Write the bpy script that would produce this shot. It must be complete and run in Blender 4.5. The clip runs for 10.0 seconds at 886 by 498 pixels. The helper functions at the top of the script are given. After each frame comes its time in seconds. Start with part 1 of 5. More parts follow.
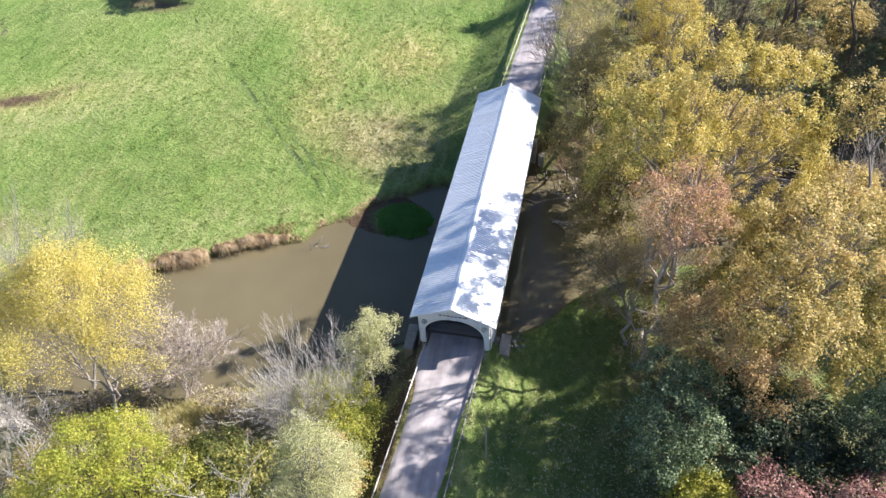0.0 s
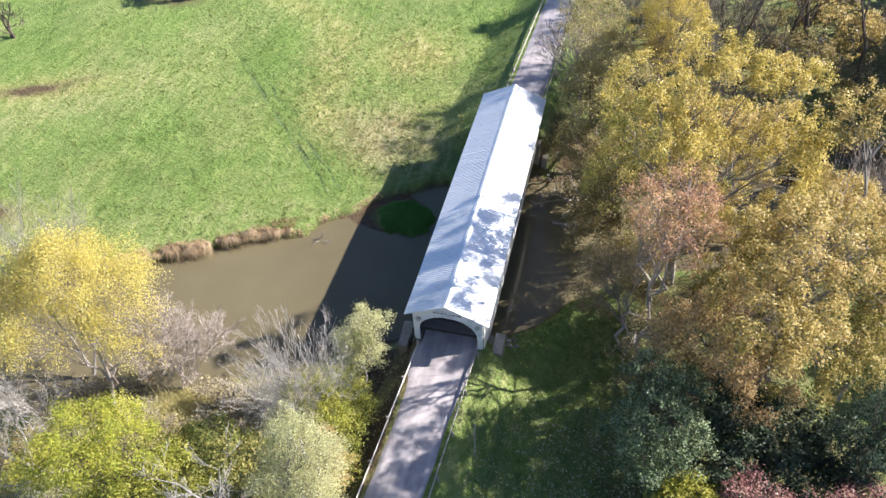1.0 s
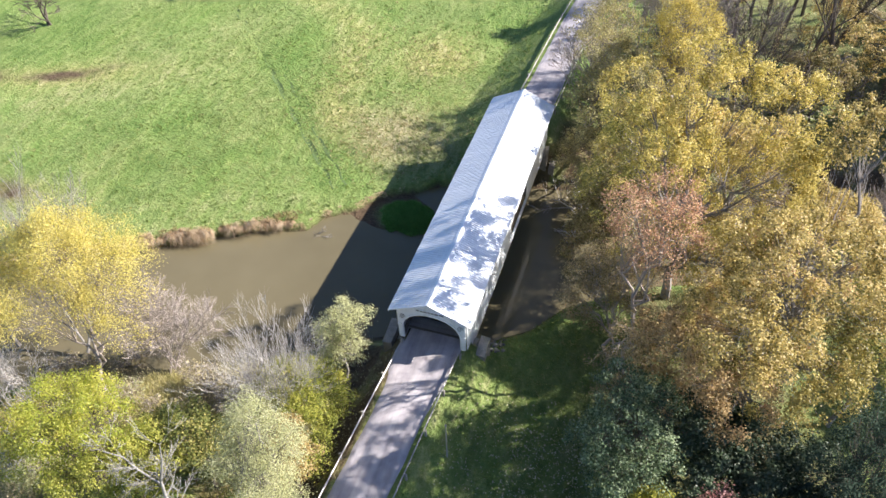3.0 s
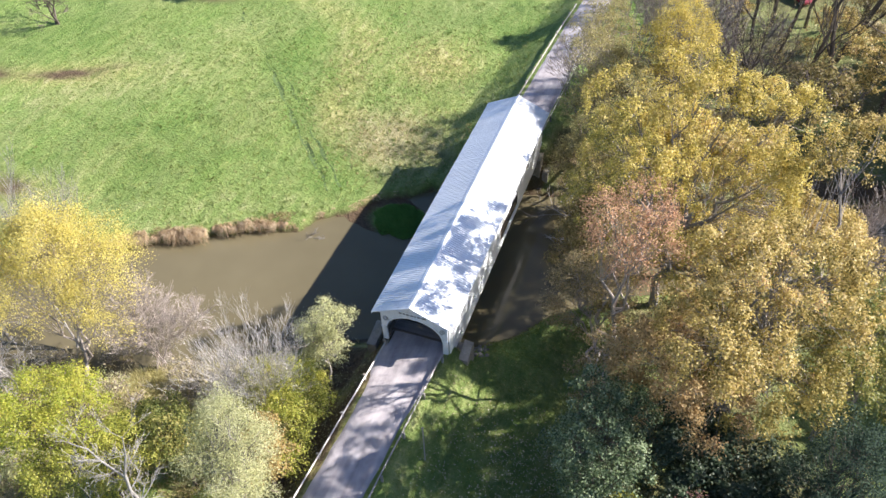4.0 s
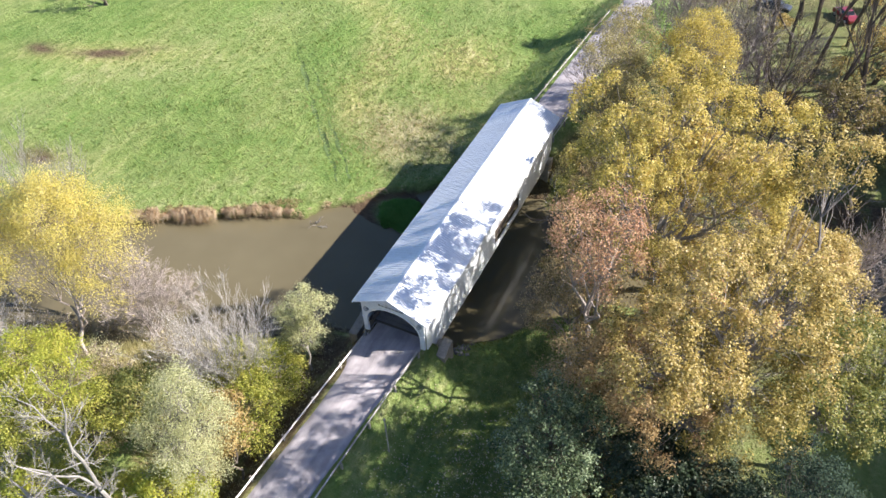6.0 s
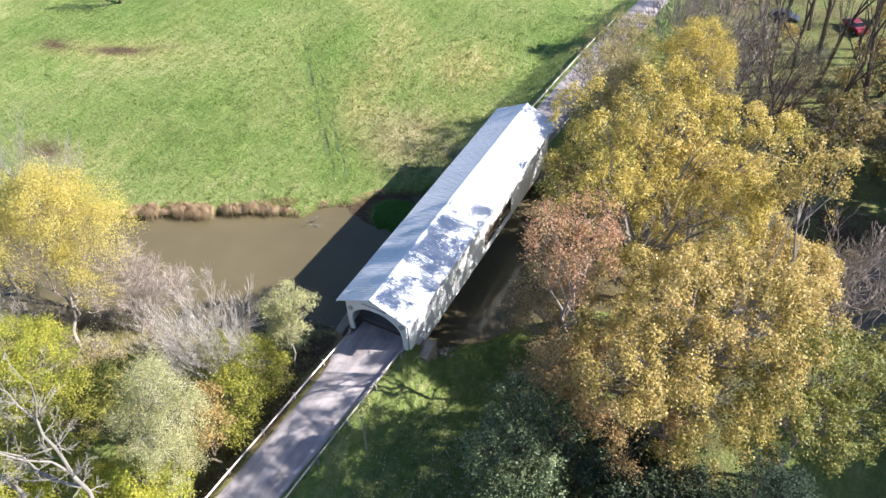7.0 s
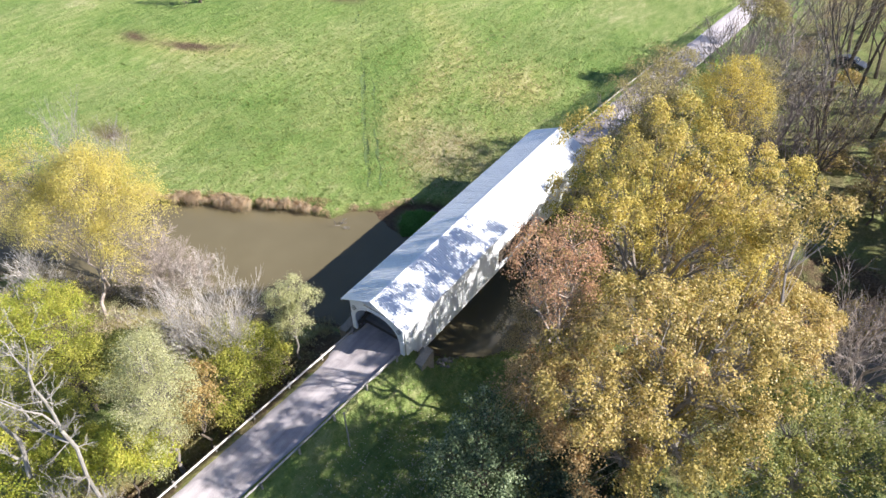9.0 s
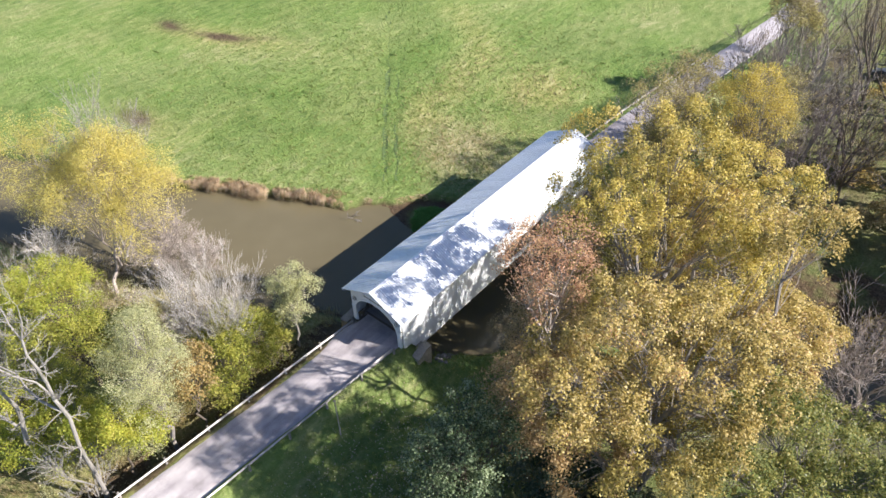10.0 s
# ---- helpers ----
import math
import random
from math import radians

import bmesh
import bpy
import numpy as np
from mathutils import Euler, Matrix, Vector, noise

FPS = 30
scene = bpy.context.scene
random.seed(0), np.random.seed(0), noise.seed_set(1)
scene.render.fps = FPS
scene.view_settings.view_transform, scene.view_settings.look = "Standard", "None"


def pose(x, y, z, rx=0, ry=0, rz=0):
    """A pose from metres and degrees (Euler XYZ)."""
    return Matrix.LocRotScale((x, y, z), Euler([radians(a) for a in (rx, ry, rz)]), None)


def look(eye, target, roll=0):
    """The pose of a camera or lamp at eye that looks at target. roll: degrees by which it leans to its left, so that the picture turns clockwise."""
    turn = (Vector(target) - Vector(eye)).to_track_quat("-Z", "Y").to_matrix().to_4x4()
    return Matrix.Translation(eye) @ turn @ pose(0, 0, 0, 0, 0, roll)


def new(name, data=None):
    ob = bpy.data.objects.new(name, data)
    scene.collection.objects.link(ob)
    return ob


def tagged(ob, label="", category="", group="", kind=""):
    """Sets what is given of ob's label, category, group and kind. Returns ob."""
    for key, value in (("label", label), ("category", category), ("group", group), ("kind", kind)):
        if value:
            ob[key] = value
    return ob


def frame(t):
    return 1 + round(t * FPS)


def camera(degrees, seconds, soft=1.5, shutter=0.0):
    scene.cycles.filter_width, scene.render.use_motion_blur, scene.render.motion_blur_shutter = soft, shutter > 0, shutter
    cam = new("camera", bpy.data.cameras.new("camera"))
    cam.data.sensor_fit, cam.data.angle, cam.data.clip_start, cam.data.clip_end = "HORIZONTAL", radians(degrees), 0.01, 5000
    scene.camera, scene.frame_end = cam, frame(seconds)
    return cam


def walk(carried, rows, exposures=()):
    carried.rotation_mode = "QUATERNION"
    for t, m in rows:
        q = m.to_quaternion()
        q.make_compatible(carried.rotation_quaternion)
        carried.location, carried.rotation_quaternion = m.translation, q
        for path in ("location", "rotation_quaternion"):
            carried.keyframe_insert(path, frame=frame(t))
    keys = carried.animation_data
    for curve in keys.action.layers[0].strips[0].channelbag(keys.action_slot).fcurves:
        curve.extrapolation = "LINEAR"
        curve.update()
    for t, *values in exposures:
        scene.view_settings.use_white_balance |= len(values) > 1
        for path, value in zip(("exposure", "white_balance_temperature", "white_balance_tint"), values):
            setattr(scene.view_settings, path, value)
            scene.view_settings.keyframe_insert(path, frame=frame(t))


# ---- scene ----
cam = camera(64.5, 10.0)
EXPOSURE = 1.46
PATH = [
    (0, (8.209, -32.932, 45.834), (7.853, -31.58, 44.404), -3.9),
    (0.5, (8.994, -32.987, 45.949), (8.617, -31.64, 44.519), -3.9),
    (1, (9.679, -32.936, 46.019), (9.284, -31.595, 44.589), -3.5),
    (1.5, (10.52, -32.734, 45.725), (10.096, -31.398, 44.299), -3.5),
    (2, (11.382, -32.575, 45.444), (10.928, -31.245, 44.022), -3.3),
    (2.5, (12.389, -32.413, 45.291), (11.91, -31.086, 43.874), -3.3),
    (4, (15.488, -31.828, 45.121), (14.956, -30.498, 43.725), -2.8),
    (4.5, (16.702, -31.385, 45.009), (16.142, -30.066, 43.614), -2.9),
    (5, (17.877, -31.064, 44.958), (17.289, -29.756, 43.564), -2.7),
    (6.5, (21.746, -29.707, 44.863), (21.052, -28.445, 43.476), -2.5),
    (7, (23.005, -29.357, 45.032), (22.292, -28.098, 43.65), -2.4),
    (7.5, (24.169, -29.097, 45.139), (23.434, -27.84, 43.768), -2.1),
    (8, (25.318, -28.803, 45.225), (24.542, -27.559, 43.864), -1.8),
    (8.5, (26.479, -28.458, 45.31), (25.646, -27.241, 43.959), -1.5),
    (9, (27.876, -27.761, 45.35), (26.984, -26.575, 44.01), -1.5),
    (9.5, (28.979, -27.122, 45.139), (28.05, -25.961, 43.801), -1.3),
    (10, (30.259, -26.463, 44.849), (29.285, -25.333, 43.516), -1.2),
]
walk(cam, [(t, look(eye, target, roll)) for t, eye, target, roll in PATH], exposures=[(0.0, EXPOSURE + 0.02, 6100, 15), (5.0, EXPOSURE, 6100, 15), (8.0, EXPOSURE - 0.09, 6100, 15), (9.4, EXPOSURE - 0.16, 6100, 15), (10.0, EXPOSURE - 0.24, 6100, 15)])

# ---- world and sun ----
SUN_DIR = Vector((1.28, 0.60, 1.0)).normalized()
world = bpy.data.worlds.new("world")
scene.world = world
world.use_nodes = True
wn = world.node_tree
sky = wn.nodes.new("ShaderNodeTexSky")
sky.sky_type = "NISHITA"
sky.sun_disc = False
sky.sun_elevation = math.asin(SUN_DIR.z)
sky.ozone_density = 6.0
sky.sun_rotation = math.atan2(SUN_DIR.x, SUN_DIR.y)
sky.altitude = 200
wn.nodes["Background"].inputs["Strength"].default_value = 0.059
wn.links.new(sky.outputs[0], wn.nodes["Background"].inputs["Color"])
sun_data = bpy.data.lights.new("sun", "SUN")
sun_data.energy = 4.7
sun_data.angle = radians(0.53)
sun_data.color = (1.0, 0.915, 0.785)
sun = new("sun", sun_data)
sun.matrix_world = look(SUN_DIR * 120, (0, 0, 0))

# ---- materials ----


def material(name):
    m = bpy.data.materials.new(name)
    m.use_nodes = True
    nt = m.node_tree
    return m, nt, nt.nodes["Principled BSDF"], nt.nodes["Material Output"]


def noise_node(nt, vec, scale, detail=4.0, rough=0.55):
    n = nt.nodes.new("ShaderNodeTexNoise")
    n.inputs["Scale"].default_value = scale
    n.inputs["Detail"].default_value = detail
    n.inputs["Roughness"].default_value = rough
    if vec is not None:
        nt.links.new(vec, n.inputs["Vector"])
    return n.outputs["Fac"]


def ramp_node(nt, fac, stops):
    r = nt.nodes.new("ShaderNodeValToRGB")
    els = r.color_ramp.elements
    while len(els) < len(stops):
        els.new(0.5)
    for e, (p, c) in zip(els, stops):
        e.position = p
        e.color = (*c, 1)
    nt.links.new(fac, r.inputs["Fac"])
    return r.outputs["Color"]


def mix_node(nt, fac, a, b, mode="MIX"):
    x = nt.nodes.new("ShaderNodeMix")
    x.data_type = "RGBA"
    x.blend_type = mode
    for key, val in ((0, fac), (6, a), (7, b)):
        if isinstance(val, (int, float)):
            x.inputs[key].default_value = val
        elif isinstance(val, tuple):
            x.inputs[key].default_value = (*val, 1)
        else:
            nt.links.new(val, x.inputs[key])
    return x.outputs[2]


def math_node(nt, op, a, b=0.0, clamp=False):
    x = nt.nodes.new("ShaderNodeMath")
    x.operation = op
    x.use_clamp = clamp
    for key, val in ((0, a), (1, b)):
        if isinstance(val, (int, float)):
            x.inputs[key].default_value = val
        else:
            nt.links.new(val, x.inputs[key])
    return x.outputs[0]


def coords(nt, stretch=(1, 1, 1), turn=0.0):
    t = nt.nodes.new("ShaderNodeTexCoord")
    mp = nt.nodes.new("ShaderNodeMapping")
    mp.inputs["Scale"].default_value = stretch
    mp.inputs["Rotation"].default_value = (0, 0, radians(turn))
    nt.links.new(t.outputs["Object"], mp.inputs["Vector"])
    return mp.outputs["Vector"]


def bump_node(nt, height, strength, distance):
    b = nt.nodes.new("ShaderNodeBump")
    b.inputs["Strength"].default_value = strength
    b.inputs["Distance"].default_value = distance
    nt.links.new(height, b.inputs["Height"])
    return b.outputs["Normal"]


def surface(name, dark, light, scale=1.0, rough=0.8, metal=0.0, bump=0.3, dist=0.02, grime=None, vary=0.0, stretch=(1, 1, 1)):
    """A weathered surface: two scales of colour change, fine relief, a change from piece to piece."""
    m, nt, p, out = material(name)
    v = coords(nt, stretch)
    big = noise_node(nt, v, 0.7 * scale, 3)
    fine = noise_node(nt, v, 9.0 * scale, 5, 0.65)
    f = math_node(nt, "ADD", math_node(nt, "MULTIPLY", big, 0.5), math_node(nt, "MULTIPLY", fine, 0.5))
    if vary:
        info = nt.nodes.new("ShaderNodeObjectInfo")
        f = math_node(nt, "ADD", f, math_node(nt, "MULTIPLY", math_node(nt, "SUBTRACT", info.outputs["Random"], 0.5), vary))
    col = ramp_node(nt, f, [(0.32, dark), (0.68, light)])
    if grime:
        g = ramp_node(nt, noise_node(nt, v, 1.7 * scale, 6, 0.7), [(0.50, (0, 0, 0)), (0.72, (1, 1, 1))])
        col = mix_node(nt, math_node(nt, "MULTIPLY", g, 0.65), col, grime)
    nt.links.new(col, p.inputs["Base Color"])
    p.inputs["Roughness"].default_value = rough
    p.inputs["Metallic"].default_value = metal
    nt.links.new(bump_node(nt, fine, bump, dist), p.inputs["Normal"])
    return m


def leaf_material(name, stops, gloss=0.45, glow=0.30, patch=0.32, single=0.55):
    """Leaves: a change from leaf to leaf and from bough to bough, some light shining through."""
    m, nt, p, out = material(name)
    v = coords(nt)
    geo = nt.nodes.new("ShaderNodeNewGeometry")
    f = math_node(nt, "ADD", math_node(nt, "MULTIPLY", math_node(nt, "SUBTRACT", geo.outputs["Random Per Island"], 0.5), single),
                  math_node(nt, "MULTIPLY", noise_node(nt, v, patch, 3), 0.9))
    f = math_node(nt, "ADD", f, math_node(nt, "MULTIPLY", noise_node(nt, v, 1.3, 2), 0.5))
    f = math_node(nt, "SUBTRACT", f, 0.195)
    n = len(stops)
    col = ramp_node(nt, f, [(0.12 + 0.76 * i / (n - 1), c) for i, c in enumerate(stops)])
    nt.links.new(col, p.inputs["Base Color"])
    p.inputs["Roughness"].default_value = gloss
    p.inputs["Specular IOR Level"].default_value = 0.3
    tr = nt.nodes.new("ShaderNodeBsdfTranslucent")
    nt.links.new(col, tr.inputs["Color"])
    mx = nt.nodes.new("ShaderNodeMixShader")
    mx.inputs[0].default_value = glow
    nt.links.new(p.outputs[0], mx.inputs[1])
    nt.links.new(tr.outputs[0], mx.inputs[2])
    nt.links.new(mx.outputs[0], out.inputs["Surface"])
    return m


def attr_node(nt, name):
    a = nt.nodes.new("ShaderNodeAttribute")
    a.attribute_name = name
    return a.outputs["Fac"]


def ground_material():
    m, nt, p, out = material("meadow_ground")
    v = coords(nt)
    vs = coords(nt, (1.0, 0.35, 1.0), 35)
    big = noise_node(nt, v, 0.05, 4, 0.6)
    mid = noise_node(nt, vs, 1.0, 6, 0.7)
    fine = noise_node(nt, v, 4.5, 6, 0.75)
    f = math_node(nt, "ADD", math_node(nt, "MULTIPLY", big, 0.35),
                  math_node(nt, "ADD", math_node(nt, "MULTIPLY", mid, 0.4), math_node(nt, "MULTIPLY", fine, 0.25)))
    grass = ramp_node(nt, f, [(0.36, (0.092, 0.15, 0.038)), (0.45, (0.162, 0.236, 0.063)), (0.54, (0.242, 0.302, 0.10)), (0.65, (0.44, 0.42, 0.22))])
    straw = ramp_node(nt, math_node(nt, "ADD", math_node(nt, "MULTIPLY", mid, 0.5), math_node(nt, "MULTIPLY", fine, 0.5)),
                      [(0.34, (0.17, 0.19, 0.045)), (0.50, (0.38, 0.36, 0.125)), (0.66, (0.58, 0.53, 0.30))])
    dry = math_node(nt, "MULTIPLY", attr_node(nt, "dry"), ramp_node(nt, mid, [(0.35, (0.35, 0.35, 0.35)), (0.6, (1, 1, 1))]))
    lush = ramp_node(nt, noise_node(nt, coords(nt, (1.0, 0.5, 1.0), 35), 0.11, 3, 0.6), [(0.40, (0, 0, 0)), (0.62, (0.5, 0.5, 0.5))])
    grass = mix_node(nt, lush, grass, ramp_node(nt, f, [(0.38, (0.05, 0.125, 0.018)), (0.5, (0.145, 0.262, 0.045)), (0.64, (0.29, 0.365, 0.10))]))
    col = mix_node(nt, dry, grass, straw)
    bleached = ramp_node(nt, math_node(nt, "ADD", math_node(nt, "MULTIPLY", mid, 0.5), math_node(nt, "MULTIPLY", fine, 0.5)),
                         [(0.34, (0.15, 0.135, 0.06)), (0.50, (0.36, 0.32, 0.175)), (0.66, (0.58, 0.52, 0.37))])
    col = mix_node(nt, math_node(nt, "MULTIPLY", attr_node(nt, "pale"), 0.85), col, bleached)
    pock = nt.nodes.new("ShaderNodeTexVoronoi")
    pock.inputs["Scale"].default_value = 0.75
    nt.links.new(coords(nt, (1.0, 1.5, 1.0)), pock.inputs["Vector"])
    holes = ramp_node(nt, pock.outputs["Distance"], [(0.16, (1, 1, 1)), (0.34, (0, 0, 0))])
    holes = math_node(nt, "MULTIPLY", math_node(nt, "MULTIPLY", holes, ramp_node(nt, noise_node(nt, v, 0.3, 2), [(0.42, (0, 0, 0)), (0.58, (1, 1, 1))])), math_node(nt, "MULTIPLY", attr_node(nt, "dry"), 0.6))
    col = mix_node(nt, holes, col, (0.075, 0.09, 0.028))
    litter = ramp_node(nt, fine, [(0.3, (0.05, 0.034, 0.02)), (0.5, (0.12, 0.085, 0.05)), (0.7, (0.24, 0.18, 0.10))])
    lit = math_node(nt, "MULTIPLY", attr_node(nt, "litter"), ramp_node(nt, noise_node(nt, v, 0.35, 4, 0.6), [(0.36, (0.5, 0.5, 0.5)), (0.54, (1, 1, 1))]))
    col = mix_node(nt, lit, col, litter)
    mud = ramp_node(nt, fine, [(0.3, (0.05, 0.034, 0.022)), (0.7, (0.165, 0.115, 0.07))])
    col = mix_node(nt, attr_node(nt, "mud"), col, mud)
    nt.links.new(col, p.inputs["Base Color"])
    p.inputs["Roughness"].default_value = 0.85
    p.inputs["Specular IOR Level"].default_value = 0.2
    tus = noise_node(nt, v, 2.0, 3, 0.6)
    nt.links.new(bump_node(nt, math_node(nt, "ADD", math_node(nt, "ADD", fine, mid), tus), 1.0, 0.30), p.inputs["Normal"])
    return m


def gravel_material():
    m, nt, p, out = material("gravel")
    v = coords(nt)
    vl = coords(nt, (1.3, 0.12, 1.0), -3)
    ruts = noise_node(nt, vl, 0.9, 4, 0.55)
    stone = noise_node(nt, v, 22.0, 4, 0.75)
    blot = noise_node(nt, v, 0.8, 5, 0.6)
    f = math_node(nt, "ADD", math_node(nt, "MULTIPLY", ruts, 0.4), math_node(nt, "ADD", math_node(nt, "MULTIPLY", stone, 0.3), math_node(nt, "MULTIPLY", blot, 0.3)))
    col = ramp_node(nt, f, [(0.36, (0.21, 0.192, 0.196)), (0.5, (0.395, 0.365, 0.378)), (0.64, (0.58, 0.545, 0.545))])
    nt.links.new(col, p.inputs["Base Color"])
    p.inputs["Roughness"].default_value = 0.9
    nt.links.new(bump_node(nt, stone, 0.6, 0.03), p.inputs["Normal"])
    return m


def water_material():
    m, nt, p, out = material("muddy_water")
    v = coords(nt)
    col = ramp_node(nt, noise_node(nt, v, 0.12, 3), [(0.3, (0.120, 0.103, 0.060)), (0.7, (0.150, 0.130, 0.078))])
    nt.links.new(col, p.inputs["Base Color"])
    p.inputs["Roughness"].default_value = 0.10
    p.inputs["IOR"].default_value = 1.33
    nt.links.new(bump_node(nt, noise_node(nt, coords(nt, (1, 2.2, 1), 25), 1.6, 3), 0.06, 0.05), p.inputs["Normal"])
    return m


def glass_material():
    m, nt, p, out = material("car_glass")
    p.inputs["Base Color"].default_value = (0.02, 0.025, 0.03, 1)
    p.inputs["Roughness"].default_value = 0.05
    return m


def paint_material(name, col):
    m, nt, p, out = material(name)
    p.inputs["Base Color"].default_value = (*col, 1)
    p.inputs["Roughness"].default_value = 0.3
    p.inputs["Coat Weight"].default_value = 0.5
    return m


GROUND = ground_material()
GRAVEL = gravel_material()
WATER = water_material()
ROOF = surface("galvanised_roof", (0.72, 0.75, 0.78), (0.86, 0.89, 0.915), 0.6, 0.40, 0.25, 0.1, 0.01, vary=0.18, grime=(0.52, 0.54, 0.57))
WHITE = surface("white_paint", (0.77, 0.795, 0.82), (0.86, 0.89, 0.915), 1.0, 0.55, 0, 0.2, 0.01, grime=(0.50, 0.505, 0.50), vary=0.2, stretch=(1, 1, 0.3))
TIMBER = surface("old_timber", (0.07, 0.055, 0.042), (0.20, 0.16, 0.125), 1.0, 0.85, 0, 0.5, 0.02, vary=0.35)
PLANK = surface("worn_plank", (0.17, 0.155, 0.145), (0.36, 0.335, 0.315), 1.2, 0.85, 0, 0.4, 0.02, vary=0.4)
CONCRETE = surface("weathered_concrete", (0.16, 0.145, 0.12), (0.38, 0.35, 0.3), 1.0, 0.9, 0, 0.5, 0.04, grime=(0.10, 0.095, 0.07))
STEEL = surface("galvanised_steel", (0.36, 0.35, 0.335), (0.58, 0.57, 0.55), 1.5, 0.55, 0.25, 0.1, 0.01, grime=(0.36, 0.30, 0.24), vary=0.2)
POST = surface("grey_post", (0.20, 0.185, 0.165), (0.40, 0.37, 0.33), 2.0, 0.9, 0, 0.4, 0.02, vary=0.3)
INK = surface("faded_lettering", (0.10, 0.10, 0.11), (0.22, 0.22, 0.22), 3.0, 0.7)
GREYTRIM = surface("grey_scrollwork", (0.26, 0.27, 0.28), (0.40, 0.41, 0.42), 3.0, 0.7)
ROCK = surface("rubble_stone", (0.14, 0.13, 0.115), (0.34, 0.32, 0.29), 2.0, 0.9, 0, 0.6, 0.05, vary=0.4)
BARK = surface("brown_bark", (0.06, 0.048, 0.036), (0.17, 0.14, 0.11), 2.5, 0.9, 0, 0.7, 0.03)
BARK_GREY = surface("grey_bark", (0.17, 0.15, 0.13), (0.36, 0.33, 0.30), 2.0, 0.9, 0, 0.6, 0.03)
BARK_PALE = surface("pale_bark", (0.34, 0.31, 0.28), (0.62, 0.59, 0.55), 1.5, 0.85, 0, 0.5, 0.03, grime=(0.20, 0.18, 0.15))
BARK_DEAD = surface("bleached_bark", (0.2, 0.185, 0.165), (0.38, 0.36, 0.33), 1.2, 0.85, 0, 0.5, 0.03, grime=(0.22, 0.20, 0.17))
BARK_TAN = surface("tan_bark", (0.25, 0.21, 0.18), (0.46, 0.40, 0.36), 2.0, 0.9, 0, 0.5, 0.02)
BARK_TWIG = surface("purplish_twigs", (0.15, 0.125, 0.12), (0.33, 0.285, 0.28), 2.0, 0.9, 0, 0.5, 0.02)
RUBBER = surface("tyre_rubber", (0.02, 0.02, 0.02), (0.04, 0.04, 0.04), 3, 0.8)
CHROME = surface("rim_metal", (0.5, 0.5, 0.5), (0.65, 0.65, 0.65), 3, 0.35, 0.9)
GLASS = glass_material()
CAR_RED = paint_material("red_car_paint", (0.24, 0.02, 0.03))
CAR_DARK = paint_material("dark_car_paint", (0.05, 0.055, 0.065))

L_YELLOW = leaf_material("golden_leaves", [(0.15, 0.14, 0.045), (0.34, 0.295, 0.075), (0.55, 0.455, 0.11), (0.69, 0.565, 0.16), (0.73, 0.6, 0.24), (0.46, 0.32, 0.13)], glow=0.48, patch=0.22, single=0.48)
L_AMBER = leaf_material("amber_leaves", [(0.125, 0.11, 0.04), (0.28, 0.23, 0.07), (0.465, 0.365, 0.11), (0.62, 0.49, 0.175), (0.69, 0.56, 0.27), (0.44, 0.25, 0.12)], glow=0.44, patch=0.25, single=0.5)
L_LEMON = leaf_material("lemon_leaves", [(0.54, 0.47, 0.13), (0.66, 0.58, 0.165), (0.73, 0.645, 0.215), (0.76, 0.69, 0.31)], glow=0.55, single=0.18)
L_RED = leaf_material("russet_leaves", [(0.34, 0.19, 0.11), (0.52, 0.3, 0.18), (0.6, 0.38, 0.24), (0.52, 0.4, 0.17)], glow=0.42)
L_CRIMSON = leaf_material("crimson_leaves", [(0.16, 0.08, 0.07), (0.32, 0.15, 0.14), (0.45, 0.26, 0.24), (0.4, 0.3, 0.2)], glow=0.35)
L_ORANGE = leaf_material("orange_leaves", [(0.18, 0.15, 0.055), (0.34, 0.24, 0.09), (0.45, 0.33, 0.13), (0.36, 0.35, 0.14)], glow=0.4)
L_OLIVE = leaf_material("olive_leaves", [(0.12, 0.11, 0.04), (0.23, 0.2, 0.07), (0.34, 0.28, 0.11), (0.34, 0.24, 0.12)], glow=0.4)
L_DARK = leaf_material("dark_green_leaves", [(0.025, 0.045, 0.024), (0.045, 0.075, 0.04), (0.075, 0.105, 0.06), (0.12, 0.15, 0.095)], glow=0.2)
L_CEDAR = leaf_material("blue_green_needles", [(0.025, 0.045, 0.028), (0.045, 0.075, 0.048), (0.085, 0.125, 0.08)], gloss=0.9, glow=0.2, single=0.25)
L_LIME = leaf_material("lime_leaves", [(0.2, 0.22, 0.035), (0.36, 0.37, 0.06), (0.48, 0.46, 0.09), (0.58, 0.5, 0.13)], glow=0.42)
L_LEAFY = leaf_material("yellow_green_leaves", [(0.15, 0.2, 0.035), (0.34, 0.4, 0.06), (0.56, 0.55, 0.1), (0.72, 0.63, 0.15)], glow=0.54, patch=0.3, single=0.35)
L_FADING = leaf_material("fading_olive_leaves", [(0.07, 0.1, 0.03), (0.16, 0.19, 0.05), (0.31, 0.31, 0.09), (0.52, 0.44, 0.15)], glow=0.42, patch=0.3)
L_LILAC = leaf_material("dull_lime_leaves", [(0.14, 0.17, 0.035), (0.3, 0.33, 0.06), (0.48, 0.48, 0.095), (0.64, 0.57, 0.16)], glow=0.5, patch=0.3)
L_BROWN = leaf_material("brown_olive_leaves", [(0.16, 0.15, 0.06), (0.31, 0.24, 0.12), (0.46, 0.35, 0.19), (0.54, 0.44, 0.19)], glow=0.45, patch=0.3)
L_HORNBEAM = leaf_material("tan_olive_leaves", [(0.18, 0.16, 0.08), (0.33, 0.29, 0.14), (0.46, 0.41, 0.17), (0.54, 0.48, 0.18)], glow=0.45, patch=0.2)
